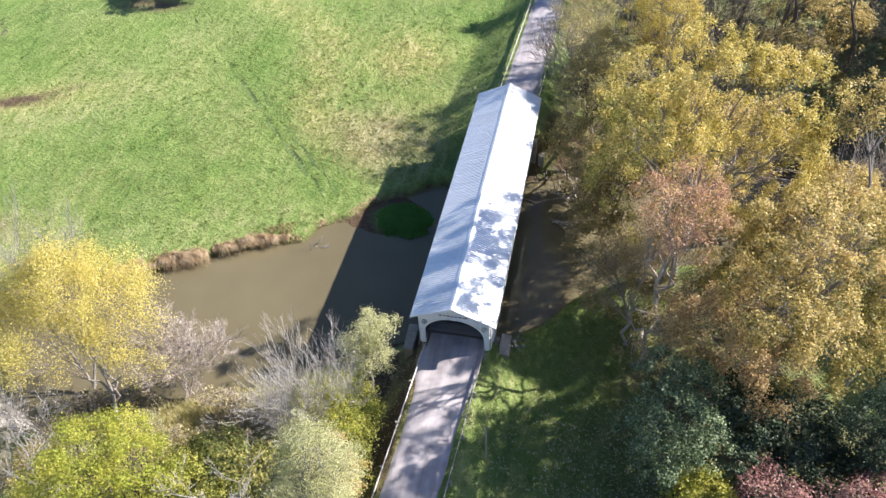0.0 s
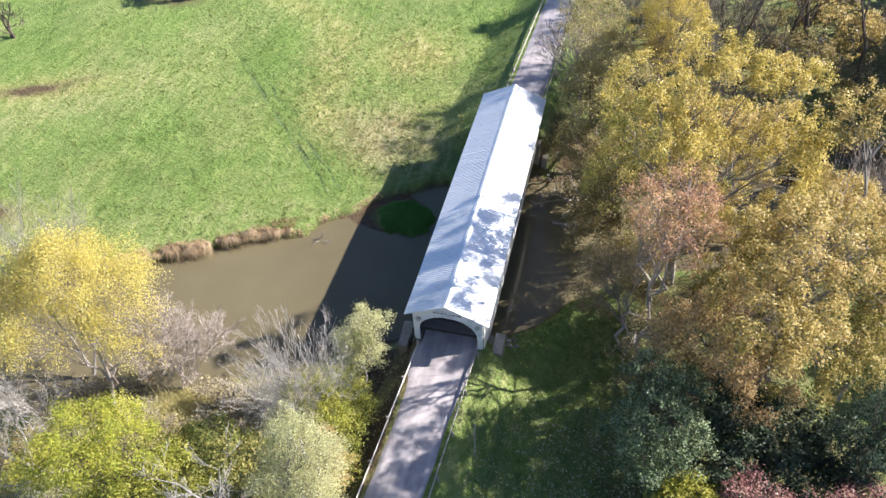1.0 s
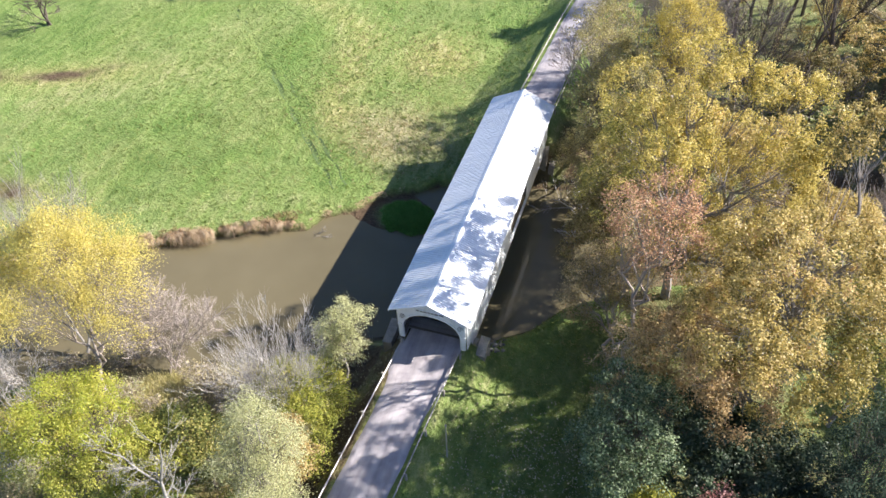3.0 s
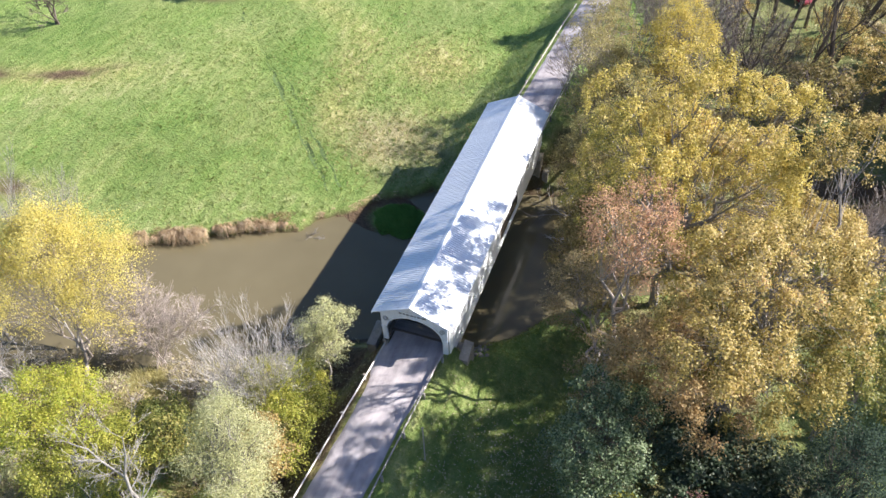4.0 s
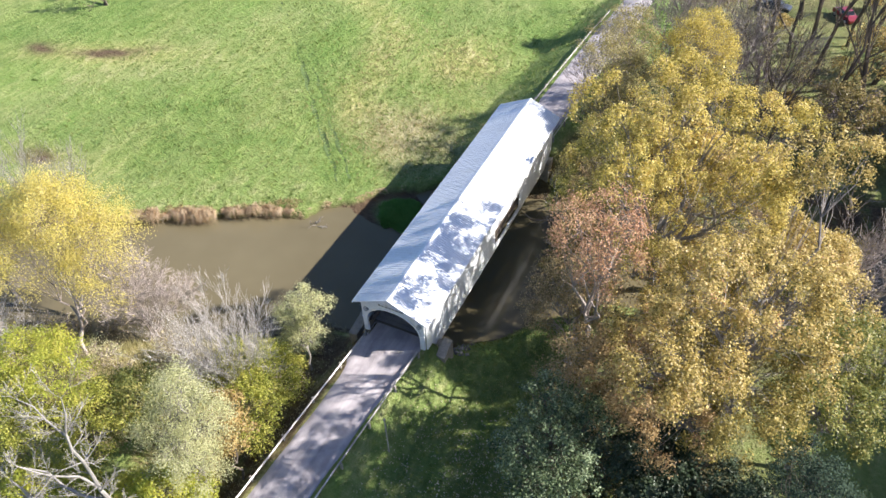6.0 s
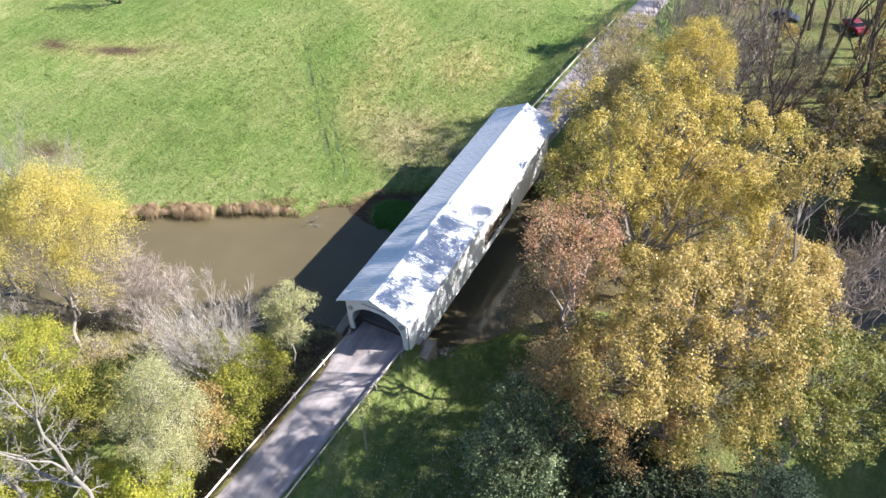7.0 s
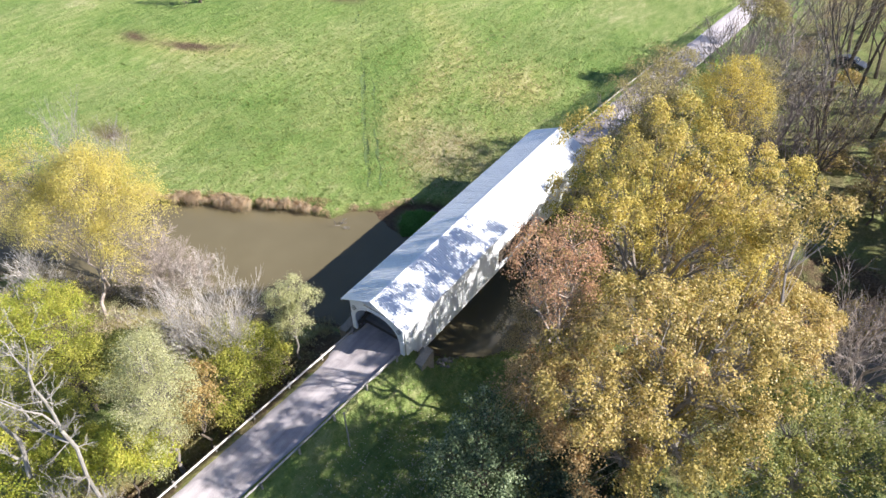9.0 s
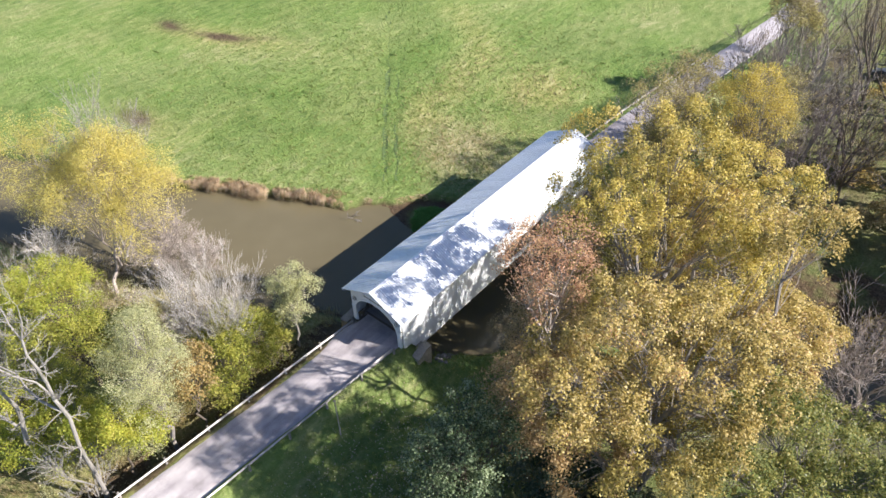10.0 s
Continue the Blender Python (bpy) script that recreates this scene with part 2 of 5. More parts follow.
L_GOLD = leaf_material("gold_leaves", [(0.36, 0.29, 0.08), (0.52, 0.42, 0.1), (0.66, 0.54, 0.14), (0.72, 0.62, 0.2)], glow=0.5, patch=0.25, single=0.3)
L_BROWNED = leaf_material("browned_leaves", [(0.14, 0.105, 0.055), (0.31, 0.215, 0.1), (0.48, 0.34, 0.155), (0.6, 0.46, 0.23), (0.42, 0.235, 0.125)], glow=0.42, patch=0.4, single=0.5)
# duller olive-gold leaf colour with the shade of the western boughs painted in
L_SHADED = leaf_material("shaded_olive_gold_leaves", [(0.12, 0.125, 0.04), (0.26, 0.25, 0.065), (0.44, 0.4, 0.1), (0.62, 0.52, 0.155)], glow=0.46, patch=0.25)
L_OCHRE = leaf_material("ochre_leaves", [(0.11, 0.1, 0.035), (0.25, 0.21, 0.06), (0.41, 0.34, 0.095), (0.54, 0.44, 0.14)], glow=0.4, patch=0.3)
L_FALLEN = leaf_material("fallen_leaves", [(0.4, 0.34, 0.2), (0.56, 0.5, 0.34), (0.66, 0.6, 0.44)], glow=0.2)
L_HOLLY = leaf_material("grey_green_leaves", [(0.04, 0.065, 0.032), (0.095, 0.14, 0.065), (0.2, 0.265, 0.135), (0.4, 0.47, 0.29)], glow=0.35, patch=0.5)
L_SAGE = leaf_material("sage_leaves", [(0.22, 0.235, 0.11), (0.46, 0.47, 0.24), (0.66, 0.65, 0.37), (0.74, 0.71, 0.44)], glow=0.52, patch=0.5, gloss=0.65, single=0.25)
L_TAN = leaf_material("tan_leaves", [(0.26, 0.22, 0.12), (0.42, 0.36, 0.2), (0.54, 0.47, 0.27)], glow=0.4)
G_FIELD = leaf_material("field_grass", [(0.106, 0.165, 0.036), (0.207, 0.275, 0.062), (0.313, 0.36, 0.1), (0.53, 0.48, 0.23)], gloss=0.6, patch=0.35, glow=0.45)
G_TUSSOCK = leaf_material("tussock_grass", [(0.106, 0.165, 0.04), (0.175, 0.25, 0.06), (0.254, 0.32, 0.095), (0.466, 0.43, 0.21)], gloss=0.6, patch=0.5, glow=0.45)
G_BANK = leaf_material("olive_straw_grass", [(0.29, 0.27, 0.1), (0.48, 0.44, 0.18), (0.62, 0.56, 0.29), (0.68, 0.6, 0.37)], gloss=0.7, glow=0.5, patch=0.6)
G_STRAW = leaf_material("straw_grass", [(0.26, 0.23, 0.1), (0.42, 0.36, 0.18), (0.56, 0.48, 0.29)], gloss=0.7, glow=0.45)
G_RUST = leaf_material("rust_grass", [(0.4, 0.285, 0.175), (0.57, 0.44, 0.285), (0.68, 0.55, 0.38), (0.72, 0.62, 0.46)], gloss=0.7, glow=0.6, patch=0.7)
G_ISLE = leaf_material("lush_grass", [(0.11, 0.25, 0.055), (0.17, 0.35, 0.085), (0.25, 0.43, 0.13)], gloss=0.6, glow=0.45)

# ---- builders ----


def mesh_of(name, verts, faces, mats=(), smooth=False):
    me = bpy.data.meshes.new(name)
    me.from_pydata([tuple(v) for v in verts], [], faces)
    for m in mats:
        me.materials.append(m)
    if smooth:
        me.polygons.foreach_set("use_smooth", [True] * len(me.polygons))
    me.update()
    return me


def array_mesh(name, verts, size, mat, smooth=False):
    """A mesh of loose faces, each of `size` corners in a row of verts."""
    n = len(verts)
    me = bpy.data.meshes.new(name)
    me.vertices.add(n)
    me.vertices.foreach_set("co", np.ascontiguousarray(verts, dtype=np.float32).ravel())
    me.loops.add(n)
    me.loops.foreach_set("vertex_index", np.arange(n, dtype=np.int32))
    me.polygons.add(n // size)
    me.polygons.foreach_set("loop_start", np.arange(0, n, size, dtype=np.int32))
    me.materials.append(mat)
    me.update(calc_edges=True)
    return me


def part(name, data, mat, parent, label="", at=None):
    """Links a bmesh or a mesh as one object under a thing or a part."""
    if isinstance(data, bmesh.types.BMesh):
        me = bpy.data.meshes.new(name)
        data.to_mesh(me)
        data.free()
    else:
        me = data
    if mat is not None and not me.materials:
        me.materials.append(mat)
    ob = new(name, me)
    if parent is not None:
        ob.parent = parent
    if at is not None:
        ob.matrix_basis = at
    if label:
        ob["label"] = label
    return ob


def thing(name, label, category, at=(0, 0, 0), group="", kind="", turn=0.0):
    ob = new(name)
    ob.empty_display_size = 0.3
    ob.matrix_basis = pose(*at, 0, 0, turn)
    return tagged(ob, label, category, group, kind)


def box(bm, x0, x1, y0, y1, z0, z1, bevel=0.0):
    r = bmesh.ops.create_cube(bm, size=1.0, matrix=Matrix.Translation(((x0 + x1) / 2, (y0 + y1) / 2, (z0 + z1) / 2)) @ Matrix.Diagonal((x1 - x0, y1 - y0, z1 - z0, 1)))
    if bevel:
        vs = set(r["verts"])
        es = [e for e in bm.edges if e.verts[0] in vs and e.verts[1] in vs]
        bmesh.ops.bevel(bm, geom=es, offset=bevel, segments=1, affect="EDGES")
    return bm


def one_box(*a, bevel=0.0):
    return box(bmesh.new(), *a, bevel=bevel)


def beam(bm, a, b, w, h):
    """A squared beam between two places."""
    a, b = Vector(a), Vector(b)
    d = b - a
    m = Matrix.Translation((a + b) / 2) @ d.to_track_quat("Y", "Z").to_matrix().to_4x4() @ Matrix.Diagonal((w, d.length, h, 1))
    bmesh.ops.create_cube(bm, size=1.0, matrix=m)
    return bm


def tubes(segs, sides=5):
    """Tapered tubes: rows of (start, end, radius, radius)."""
    segs = np.asarray(segs, dtype=float).reshape(-1, 8)
    a, b, r0, r1 = segs[:, 0:3], segs[:, 3:6], segs[:, 6], segs[:, 7]
    d = b - a
    d /= np.linalg.norm(d, axis=1, keepdims=True) + 1e-9
    ref = np.where(np.abs(d[:, 2:3]) < 0.9, [[0, 0, 1.0]], [[1.0, 0, 0]])
    u = np.cross(d, ref)
    u /= np.linalg.norm(u, axis=1, keepdims=True) + 1e-9
    w = np.cross(d, u)
    ang = np.arange(sides) * 2 * np.pi / sides
    ring = u[:, None, :] * np.cos(ang)[None, :, None] + w[:, None, :] * np.sin(ang)[None, :, None]
    va = a[:, None, :] + ring * r0[:, None, None]
    vb = b[:, None, :] + ring * r1[:, None, None]
    verts = np.concatenate([va, vb], axis=1).reshape(-1, 3)
    faces = []
    for i in range(len(segs)):
        o = i * 2 * sides
        for k in range(sides):
            q = (k + 1) % sides
            faces.append((o + k, o + q, o + sides + q, o + sides + k))
        if sides > 3:
            faces.append(tuple(o + sides + k for k in range(sides)))
    return verts, faces


def tube_mesh(name, segs, sides, mat):
    v, f = tubes(segs, sides)
    return mesh_of(name, v, f, (mat,), smooth=False)


def bent(rng, a, b, r0, r1, n=5, wander=0.08):
    """Segments of a crooked limb from a to b."""
    a, b = np.array(a, float), np.array(b, float)
    length = np.linalg.norm(b - a)
    pts = [a + (b - a) * i / n + (rng.normal(0, wander * length, 3) * math.sin(math.pi * i / n) if 0 < i < n else 0) for i in range(n + 1)]
    rs = [r0 + (r1 - r0) * i / n for i in range(n + 1)]
    return [(*pts[i], *pts[i + 1], rs[i], rs[i + 1]) for i in range(n)], pts


def leaves(rng, pos, outward, size, loose=0.55):
    """Folded four-cornered leaves at the places given, facing roughly outward."""
    n = len(pos)
    nrm = outward + rng.normal(0, loose, (n, 3))
    nrm /= np.linalg.norm(nrm, axis=1, keepdims=True) + 1e-9
    t = np.cross(nrm, rng.normal(0, 1, (n, 3)))
    t /= np.linalg.norm(t, axis=1, keepdims=True) + 1e-9
    s = np.cross(nrm, t)
    l = (size * rng.uniform(0.6, 1.35, n))[:, None]
    wid = l * rng.uniform(0.34, 0.52, n)[:, None]
    fold = l * 0.14
    q = np.stack([pos - t * l * 0.5, pos + s * wid + nrm * fold, pos + t * l * 0.5, pos - s * wid + nrm * fold], axis=1)
    return q.reshape(-1, 3)


def unit(rng, n):
    d = rng.normal(0, 1, (n, 3))
    return d / np.linalg.norm(d, axis=1, keepdims=True)


def sprays(rng, L, i, sub, dense):
    """Centres, radii and outward ways of the leafy sprays on the outside of one bough, none of them buried in a neighbour."""
    x, y, z, r, rz = L[i]
    count = max(5, int(dense * 4.4 * r * rz / sub ** 2))
    d = unit(rng, count)
    d[:, 2] = np.where(d[:, 2] < -0.35, -d[:, 2], d[:, 2])
    lump = 1 + 0.16 * np.sin(d[:, 0] * 4.1 + x) * np.cos(d[:, 1] * 3.7 + y) + 0.12 * np.sin(d[:, 2] * 6.3 + x * 2)
    rad = np.where(rng.uniform(0, 1, count) < 0.78, rng.uniform(0.84, 1.08, count), rng.uniform(0.35, 0.84, count)) * lump
    c = np.array([x, y, z]) + d * rad[:, None] * np.array([r, r, rz])
    free = np.ones(count, bool)
    for j in range(len(L)):
        if j != i:
            free &= np.linalg.norm((c - L[j, :3]) / np.array([L[j, 3], L[j, 3], L[j, 4]]), axis=1) > 0.70
    return c[free], (sub * rng.uniform(0.5, 1.3, count))[free], d[free]


def leafy_tree(name, label, category, base, lobes, leaf, bark, sub=1.05, size=0.26, cover=1.0, dense=1.0, trunk=0.3, seed=1, group="", fork=0.45, droop=0.0, thin=None, loose=0.09, tones=(), tall=0.8):
    """A tree or bush: a tapered trunk, a limb to each bough, twigs, and a crown of single leaves in sprays. tall: the sprays' height to their width."""
    rng = np.random.default_rng(seed)
    b = np.array(base, float)
    L = np.array(lobes, float)
    L[:, :3] -= b
    root = thing(name, label, category, base, group)
    top = L[:, :3].mean(axis=0)
    top[2] = max(top[2], L[:, 2].max() * 0.8)
    segs, pts = bent(rng, (0, 0, -0.4), top * np.array([0.8, 0.8, 0.9]), trunk, trunk * 0.3, 8, 0.03)
    part("trunk", tube_mesh("trunk", segs, 8, bark), None, root)
    pts = np.array(pts)
    twigs, pos, out, tone = [], [], [], []
    for which, (lobe, thick) in enumerate(zip(L, thin or [1.0] * len(L))):
        k = int(np.clip(np.searchsorted(pts[:, 2], lobe[2] * fork), 1, len(pts) - 2))
        r0 = max(0.05, trunk * (0.75 - 0.5 * k / len(pts)))
        segs, lp = bent(rng, pts[k], lobe[:3] + np.array([0, 0, lobe[4] * 0.3]), r0, 0.03, 6, 0.06)
        part("limb", tube_mesh("limb", segs, 6, bark), None, root)
        c, s, d = sprays(rng, L, which, sub, dense * thick)
        lp = np.array(lp)
        for q in c:
            k = rng.integers(2, len(lp))
            mid = (lp[k] + q) / 2 + rng.normal(0, 0.2, 3) + np.array([0, 0, 0.15])
            twigs.append((*lp[k], *mid, 0.022, 0.015))
            twigs.append((*mid, *q, 0.015, 0.007))
        for q, r, way in zip(c, s, d):
            n = int(cover * 6.3 * r * r * (0.5 + 0.6 * tall) / (0.43 * size * size))
            e = unit(rng, n) + way * 0.35 + np.array([0, 0, 0.3])
            e /= np.linalg.norm(e, axis=1, keepdims=True)
            f = e * (r * rng.uniform(0.15, 1.0, n) ** 0.55)[:, None] * np.array([1, 1, tall])
            f[:, :2] *= np.clip(1.15 - 0.45 * f[:, 2:3] / (r * tall), 0.5, 1.5)
            f[:, 2] -= droop * (f[:, 0] ** 2 + f[:, 1] ** 2) / r
            pos.append(q + f + rng.normal(0, loose, (n, 3)))
            out.append(e * 0.8 + np.array([0, 0, 0.5]))
            tone.append(np.full(n, next((k + 1 for k, t in enumerate(tones) if which in t[1]), 0)))
    tagged(part("twig_mass", tube_mesh("twig_mass", twigs, 3, bark), None, root), kind="stuff")
    pos, out, tone = np.concatenate(pos), np.concatenate(out), np.concatenate(tone)
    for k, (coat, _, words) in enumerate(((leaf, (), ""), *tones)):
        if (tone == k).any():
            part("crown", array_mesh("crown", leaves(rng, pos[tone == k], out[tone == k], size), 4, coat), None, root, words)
    return root


def grow(rng, out, p, d, length, r, depth, spread, lift, fine=0.009):
    """Bare boughs, forking."""
    n = 3
    for i in range(n):
        d = d + rng.normal(0, 0.13, 3) + np.array([0, 0, lift * 0.08])
        d /= np.linalg.norm(d)
        q = p + d * length / n
        r2 = max(r * 0.86, fine)
        out[min(depth, 2)].append((*p, *q, r, r2))
        p, r = q, r2
        if depth > 0 and i < n - 1 and rng.uniform() < 0.75:
            side = d + rng.normal(0, spread, 3)
            grow(rng, out, p, side / np.linalg.norm(side), length * 0.62, r * 0.55, depth - 1, spread, lift, fine)
    if depth > 0:
        for _ in range(2 + (rng.uniform() < 0.4)):
            side = d + rng.normal(0, spread * 0.75, 3)
            grow(rng, out, p, side / np.linalg.norm(side), length * rng.uniform(0.6, 0.82), r * 0.68, depth - 1, spread, lift, fine)


def bare_tree(name, label, base, height, bark, stems=1, depth=4, trunk=0.18, spread=0.5, lean=(0, 0), seed=1, lift=1.0, leaf=None, count=0, group="", sides=4, category="tree", fine=0.009, leafsize=0.18, fan=0.38):
    """A leafless tree or bush: stems, boughs, twigs, and a few leaves that still hang."""
    rng = np.random.default_rng(seed)
    root = thing(name, label, category, base, group)
    ends = []
    for s in range(stems):
        out = {0: [], 1: [], 2: []}
        d = np.array([lean[0], lean[1], 1.0]) + (rng.normal(0, fan, 3) * np.array([1, 1, 0.2]) if stems > 1 else 0)
        p0 = np.array([*(rng.normal(0, 0.25, 2) if stems > 1 else (0, 0)), -0.4])
        grow(rng, out, p0, d / np.linalg.norm(d), height * 0.36, trunk, depth, spread, lift, fine)
        part("trunk" if stems == 1 else "stem", tube_mesh("stem", out[2], 6, bark), None, root)
        tagged(part("branchwork", tube_mesh("branchwork", out[1] or out[2][-1:], sides, bark), None, root), kind="stuff")
        tagged(part("twig_mass", tube_mesh("twig_mass", out[0] or out[2][-1:], 3, bark), None, root), kind="stuff")
        ends += [o[3:6] for o in out[0]]
    if leaf is not None and count:
        ends = np.array(ends)
        c = np.repeat(ends[rng.integers(0, len(ends), count)], 6, axis=0)
        c = c + rng.normal(0, 0.25, c.shape)
        tagged(part("foliage", array_mesh("foliage", leaves(rng, c, np.zeros_like(c) + np.array([0, 0, 0.4]), leafsize, 0.8), 4, leaf), None, root), kind="stuff")
    return root


def blades(rng, xy, z, height, count, lean, width, mat, name, label, category, gust=(-0.35, -0.15, 1.0)):
    """Grass: tufts of single bent blades, one object."""
    n = len(xy) * count
    p = np.repeat(np.column_stack([xy, z]), count, axis=0)
    h = np.repeat(height, count) * rng.uniform(0.55, 1.2, n)
    a = rng.uniform(0, 2 * np.pi, n)
    off = np.column_stack([np.cos(a), np.sin(a), np.zeros(n)])
    p = p + off * (rng.uniform(0, 0.5, n) * h)[:, None] * 0.5
    p[:, 2] -= 0.04
    tip = p + off * (h * lean * rng.uniform(0.3, 1.3, n))[:, None] + np.column_stack([h * gust[0], h * gust[1], h * gust[2]])
    b = rng.uniform(0, 2 * np.pi, n)
    s = np.column_stack([np.cos(b), np.sin(b), np.zeros(n)]) * (width * rng.uniform(0.7, 1.4, n))[:, None]
    v = np.stack([p - s, p + s, tip], axis=1).reshape(-1, 3)
    ob = new(name, array_mesh(name, v, 3, mat))
    return tagged(ob, label, category, kind="stuff")

# ---- lie of the land ----
WATER_Z = -4.8
UP_X = [-400, -100, -60, -36, -28.5, -23.5, -18.8, -17.8, -15, -13.5, -11, -7.8, 0, 8, 20, 40, 100, 400]
UP_Y = [-90, -16, -6, 4.8, 8.9, 11.7, 13.7, 16.2, 18, 20, 21.7, 23.7, 26, 27.5, 28, 34, 60, 190]
LO_X = [-400, -100, -60, -40, -25, -17, -13, -7.3, -5, 3.8, 6.4, 9.2, 14, 20, 40, 100, 400]
LO_Y = [-108, -34, -20, -11, -8, -4.2, -0.5, 3, 4, 5.6, 7.6, 10.8, 15, 17, 22, 46, 176]


def hash_noise(x, y, s, seed=0):
    """Smooth value noise on a square lattice of step s."""
    x, y = np.asarray(x, float) / s, np.asarray(y, float) / s
    xi, yi = np.floor(x), np.floor(y)
    fx, fy = x - xi, y - yi
    fx, fy = fx * fx * (3 - 2 * fx), fy * fy * (3 - 2 * fy)

    def h(a, b):
        v = np.sin(a * 127.1 + b * 311.7 + seed * 74.7) * 43758.5453
        return v - np.floor(v)

    return (h(xi, yi) * (1 - fx) + h(xi + 1, yi) * fx) * (1 - fy) + (h(xi, yi + 1) * (1 - fx) + h(xi + 1, yi + 1) * fx) * fy


def step(a, b, v):
    t = np.clip((v - a) / (b - a), 0, 1)
    return t * t * (3 - 2 * t)


def road_x(y):
    return np.interp(y, [-400, -12, 0, 30, 40, 92, 400], [-22, -0.80, -0.05, 0.1, 0.4, 2.2, 0])


def road_z(y):
    return np.interp(y, [-400, -40, -12, 0, 30, 40, 57, 75, 92, 400], [-3, -0.6, -0.2, 0, 0, -0.3, -0.9, -2.4, -3.4, -3.6])


def track_x(y):
    return np.interp(y, [19, 22, 29.5, 39.4, 45.8, 60, 200], [-17.8, -20.4, -27.6, -36.3, -42.1, -56, -196])


def bank_up(x, y):
    wob = 0.55 * (hash_noise(x, y * 0, 1.7, 3) - 0.5) + 0.9 * (hash_noise(x, y * 0, 5, 4) - 0.5)
    slope = np.interp(x, UP_X[:-1], np.diff(UP_Y) / np.diff(UP_X))
    return (y - np.interp(x, UP_X, UP_Y) - wob) / np.sqrt(1 + np.minimum(slope, 2) ** 2)


def bank_low(x, y):
    wob = 0.8 * (hash_noise(x, y * 0, 2.3, 5) - 0.5)
    slope = np.interp(x, LO_X[:-1], np.diff(LO_Y) / np.diff(LO_X))
    return (np.interp(x, LO_X, LO_Y) + wob - y) / np.sqrt(1 + slope ** 2)


def height(x, y):
    x, y = np.asarray(x, float), np.asarray(y, float)
    up, low = bank_up(x, y), bank_low(x, y)
    right = step(-1, 6, x)
    field = -3.9 * (1 - right) - 3.4 * right + 0.25 * (hash_noise(x, y, 14, 1) - 0.5)
    near = -3.75 * (1 - right) + right * (-2.5 - 0.9 * step(8, 26, x)) + 0.35 * (hash_noise(x, y, 6, 2) - 0.5)
    bed = WATER_Z - 0.45
    steep = step(-0.25, 0.55, up) * (1 - right) + step(-1.0, 3.5, up) * right
    z = np.where(up > -1.2, bed + (field - bed) * steep, bed)
    gentle = step(-1.5, 4.5, low) * (1 - right) + step(-0.7, 2.6, low) * right
    z = np.where(low > -1.5, bed + (near - bed) * gentle, z)
    isle = np.exp(-(((x + 9.2) / 3.3) ** 2 + ((y - 18.2) / 2.7) ** 2) ** 2)
    flat = np.exp(-(((x + 12.6) / 6.2) ** 2 + ((y - 19.4) / 4.3) ** 2) ** 2)
    z = np.maximum(z, bed + 0.58 * flat + 0.26 * isle + 0.08 * (hash_noise(x, y, 0.8, 7) - 0.5))
    off = x - road_x(y)
    side = np.abs(off)
    fall = np.where(off < 0, np.where(y < 16, 1.25, 0.55), np.where(y < 10, 0.85, 0.6))
    span = np.clip(np.minimum(y - 1.0, 30.0 - y), 0, None)
    emb = road_z(y) - 0.10 - fall * np.clip(side - np.where((off < 0) & (y < 10), 2.35, 2.75), 0, None) - 1.5 * span + 0.12 * (hash_noise(x, y, 1.3, 8) - 0.5) * step(2.6, 3.4, side)
    z = np.maximum(z, emb)
    line = track_x(y)
    rut = np.exp(-((x - line) / 0.38) ** 2) + 0.6 * np.exp(-((x - line - 1.9) / 0.38) ** 2)
    z = z - 0.22 * rut * step(19, 22, y) * (up > 0.5)
    rough = 0.17 * (hash_noise(x * 0.6 + y * 0.35, y, 0.9, 9) - 0.5) + 0.10 * (hash_noise(x, y, 0.45, 10) - 0.5)
    return z + rough * step(0.3, 1.5, np.maximum(up, low)) * step(2.6, 3.4, side)


def axis(lo, hi, fine, mid_lo, mid_hi, mid):
    a = np.arange(lo, hi, fine)
    left = np.arange(mid_lo, lo, mid)
    right = np.arange(hi, mid_hi, mid)
    far = [-2500, -1500, -900, -500, -300, -200]
    return np.unique(np.concatenate([[f for f in far if f < mid_lo], left, a, right, [mid_hi], [-f for f in far if -f > mid_hi]]))


def worn_at(x, y):
    """Bare brown places in the meadow."""
    x, y = np.asarray(x, float), np.asarray(y, float)
    w = 1.3 * np.exp(-(((x + 65.5) / 4.2) ** 2 + ((y - 31.4 - 0.3 * (x + 65.5)) / 1.2) ** 2))
    w += 1.2 * np.exp(-(((x + 75.5) / 2.6) ** 2 + ((y - 29.0) / 1.5) ** 2))
    w += 1.5 * np.exp(-(((x + 54.4) / 2.5) ** 2 + ((y - 9.4) / 1.25) ** 2))
    w += 0.75 * np.exp(-((0.86 * (y - 31.6) - 0.5 * (x + 66)) / 0.75) ** 2 - ((x + 61) / 7.0) ** 4) * hash_noise(x, y, 2.0, 56)
    w += np.exp(-(((x + 60) / 6) ** 2 + ((y - 59) / 2.4) ** 2) ** 2)
    return np.clip(w, 0, 1) * (0.55 + 0.75 * hash_noise(x, y, 1.2, 55))


def build_ground():
    xs = axis(-46, 34, 0.46, -130, 80, 1.6)
    ys = axis(-28, 48, 0.46, -80, 150, 1.6)
    X, Y = np.meshgrid(xs, ys)
    Z = height(X, Y)
    nx, ny = len(xs), len(ys)
    verts = np.column_stack([X.ravel(), Y.ravel(), Z.ravel()])
    idx = np.arange(nx * ny).reshape(ny, nx)
    quads = np.stack([idx[:-1, :-1], idx[:-1, 1:], idx[1:, 1:], idx[1:, :-1]], axis=-1).reshape(-1, 4)
    me = bpy.data.meshes.new("ground")
    me.vertices.add(len(verts))
    me.vertices.foreach_set("co", verts.astype(np.float32).ravel())
    me.loops.add(quads.size)
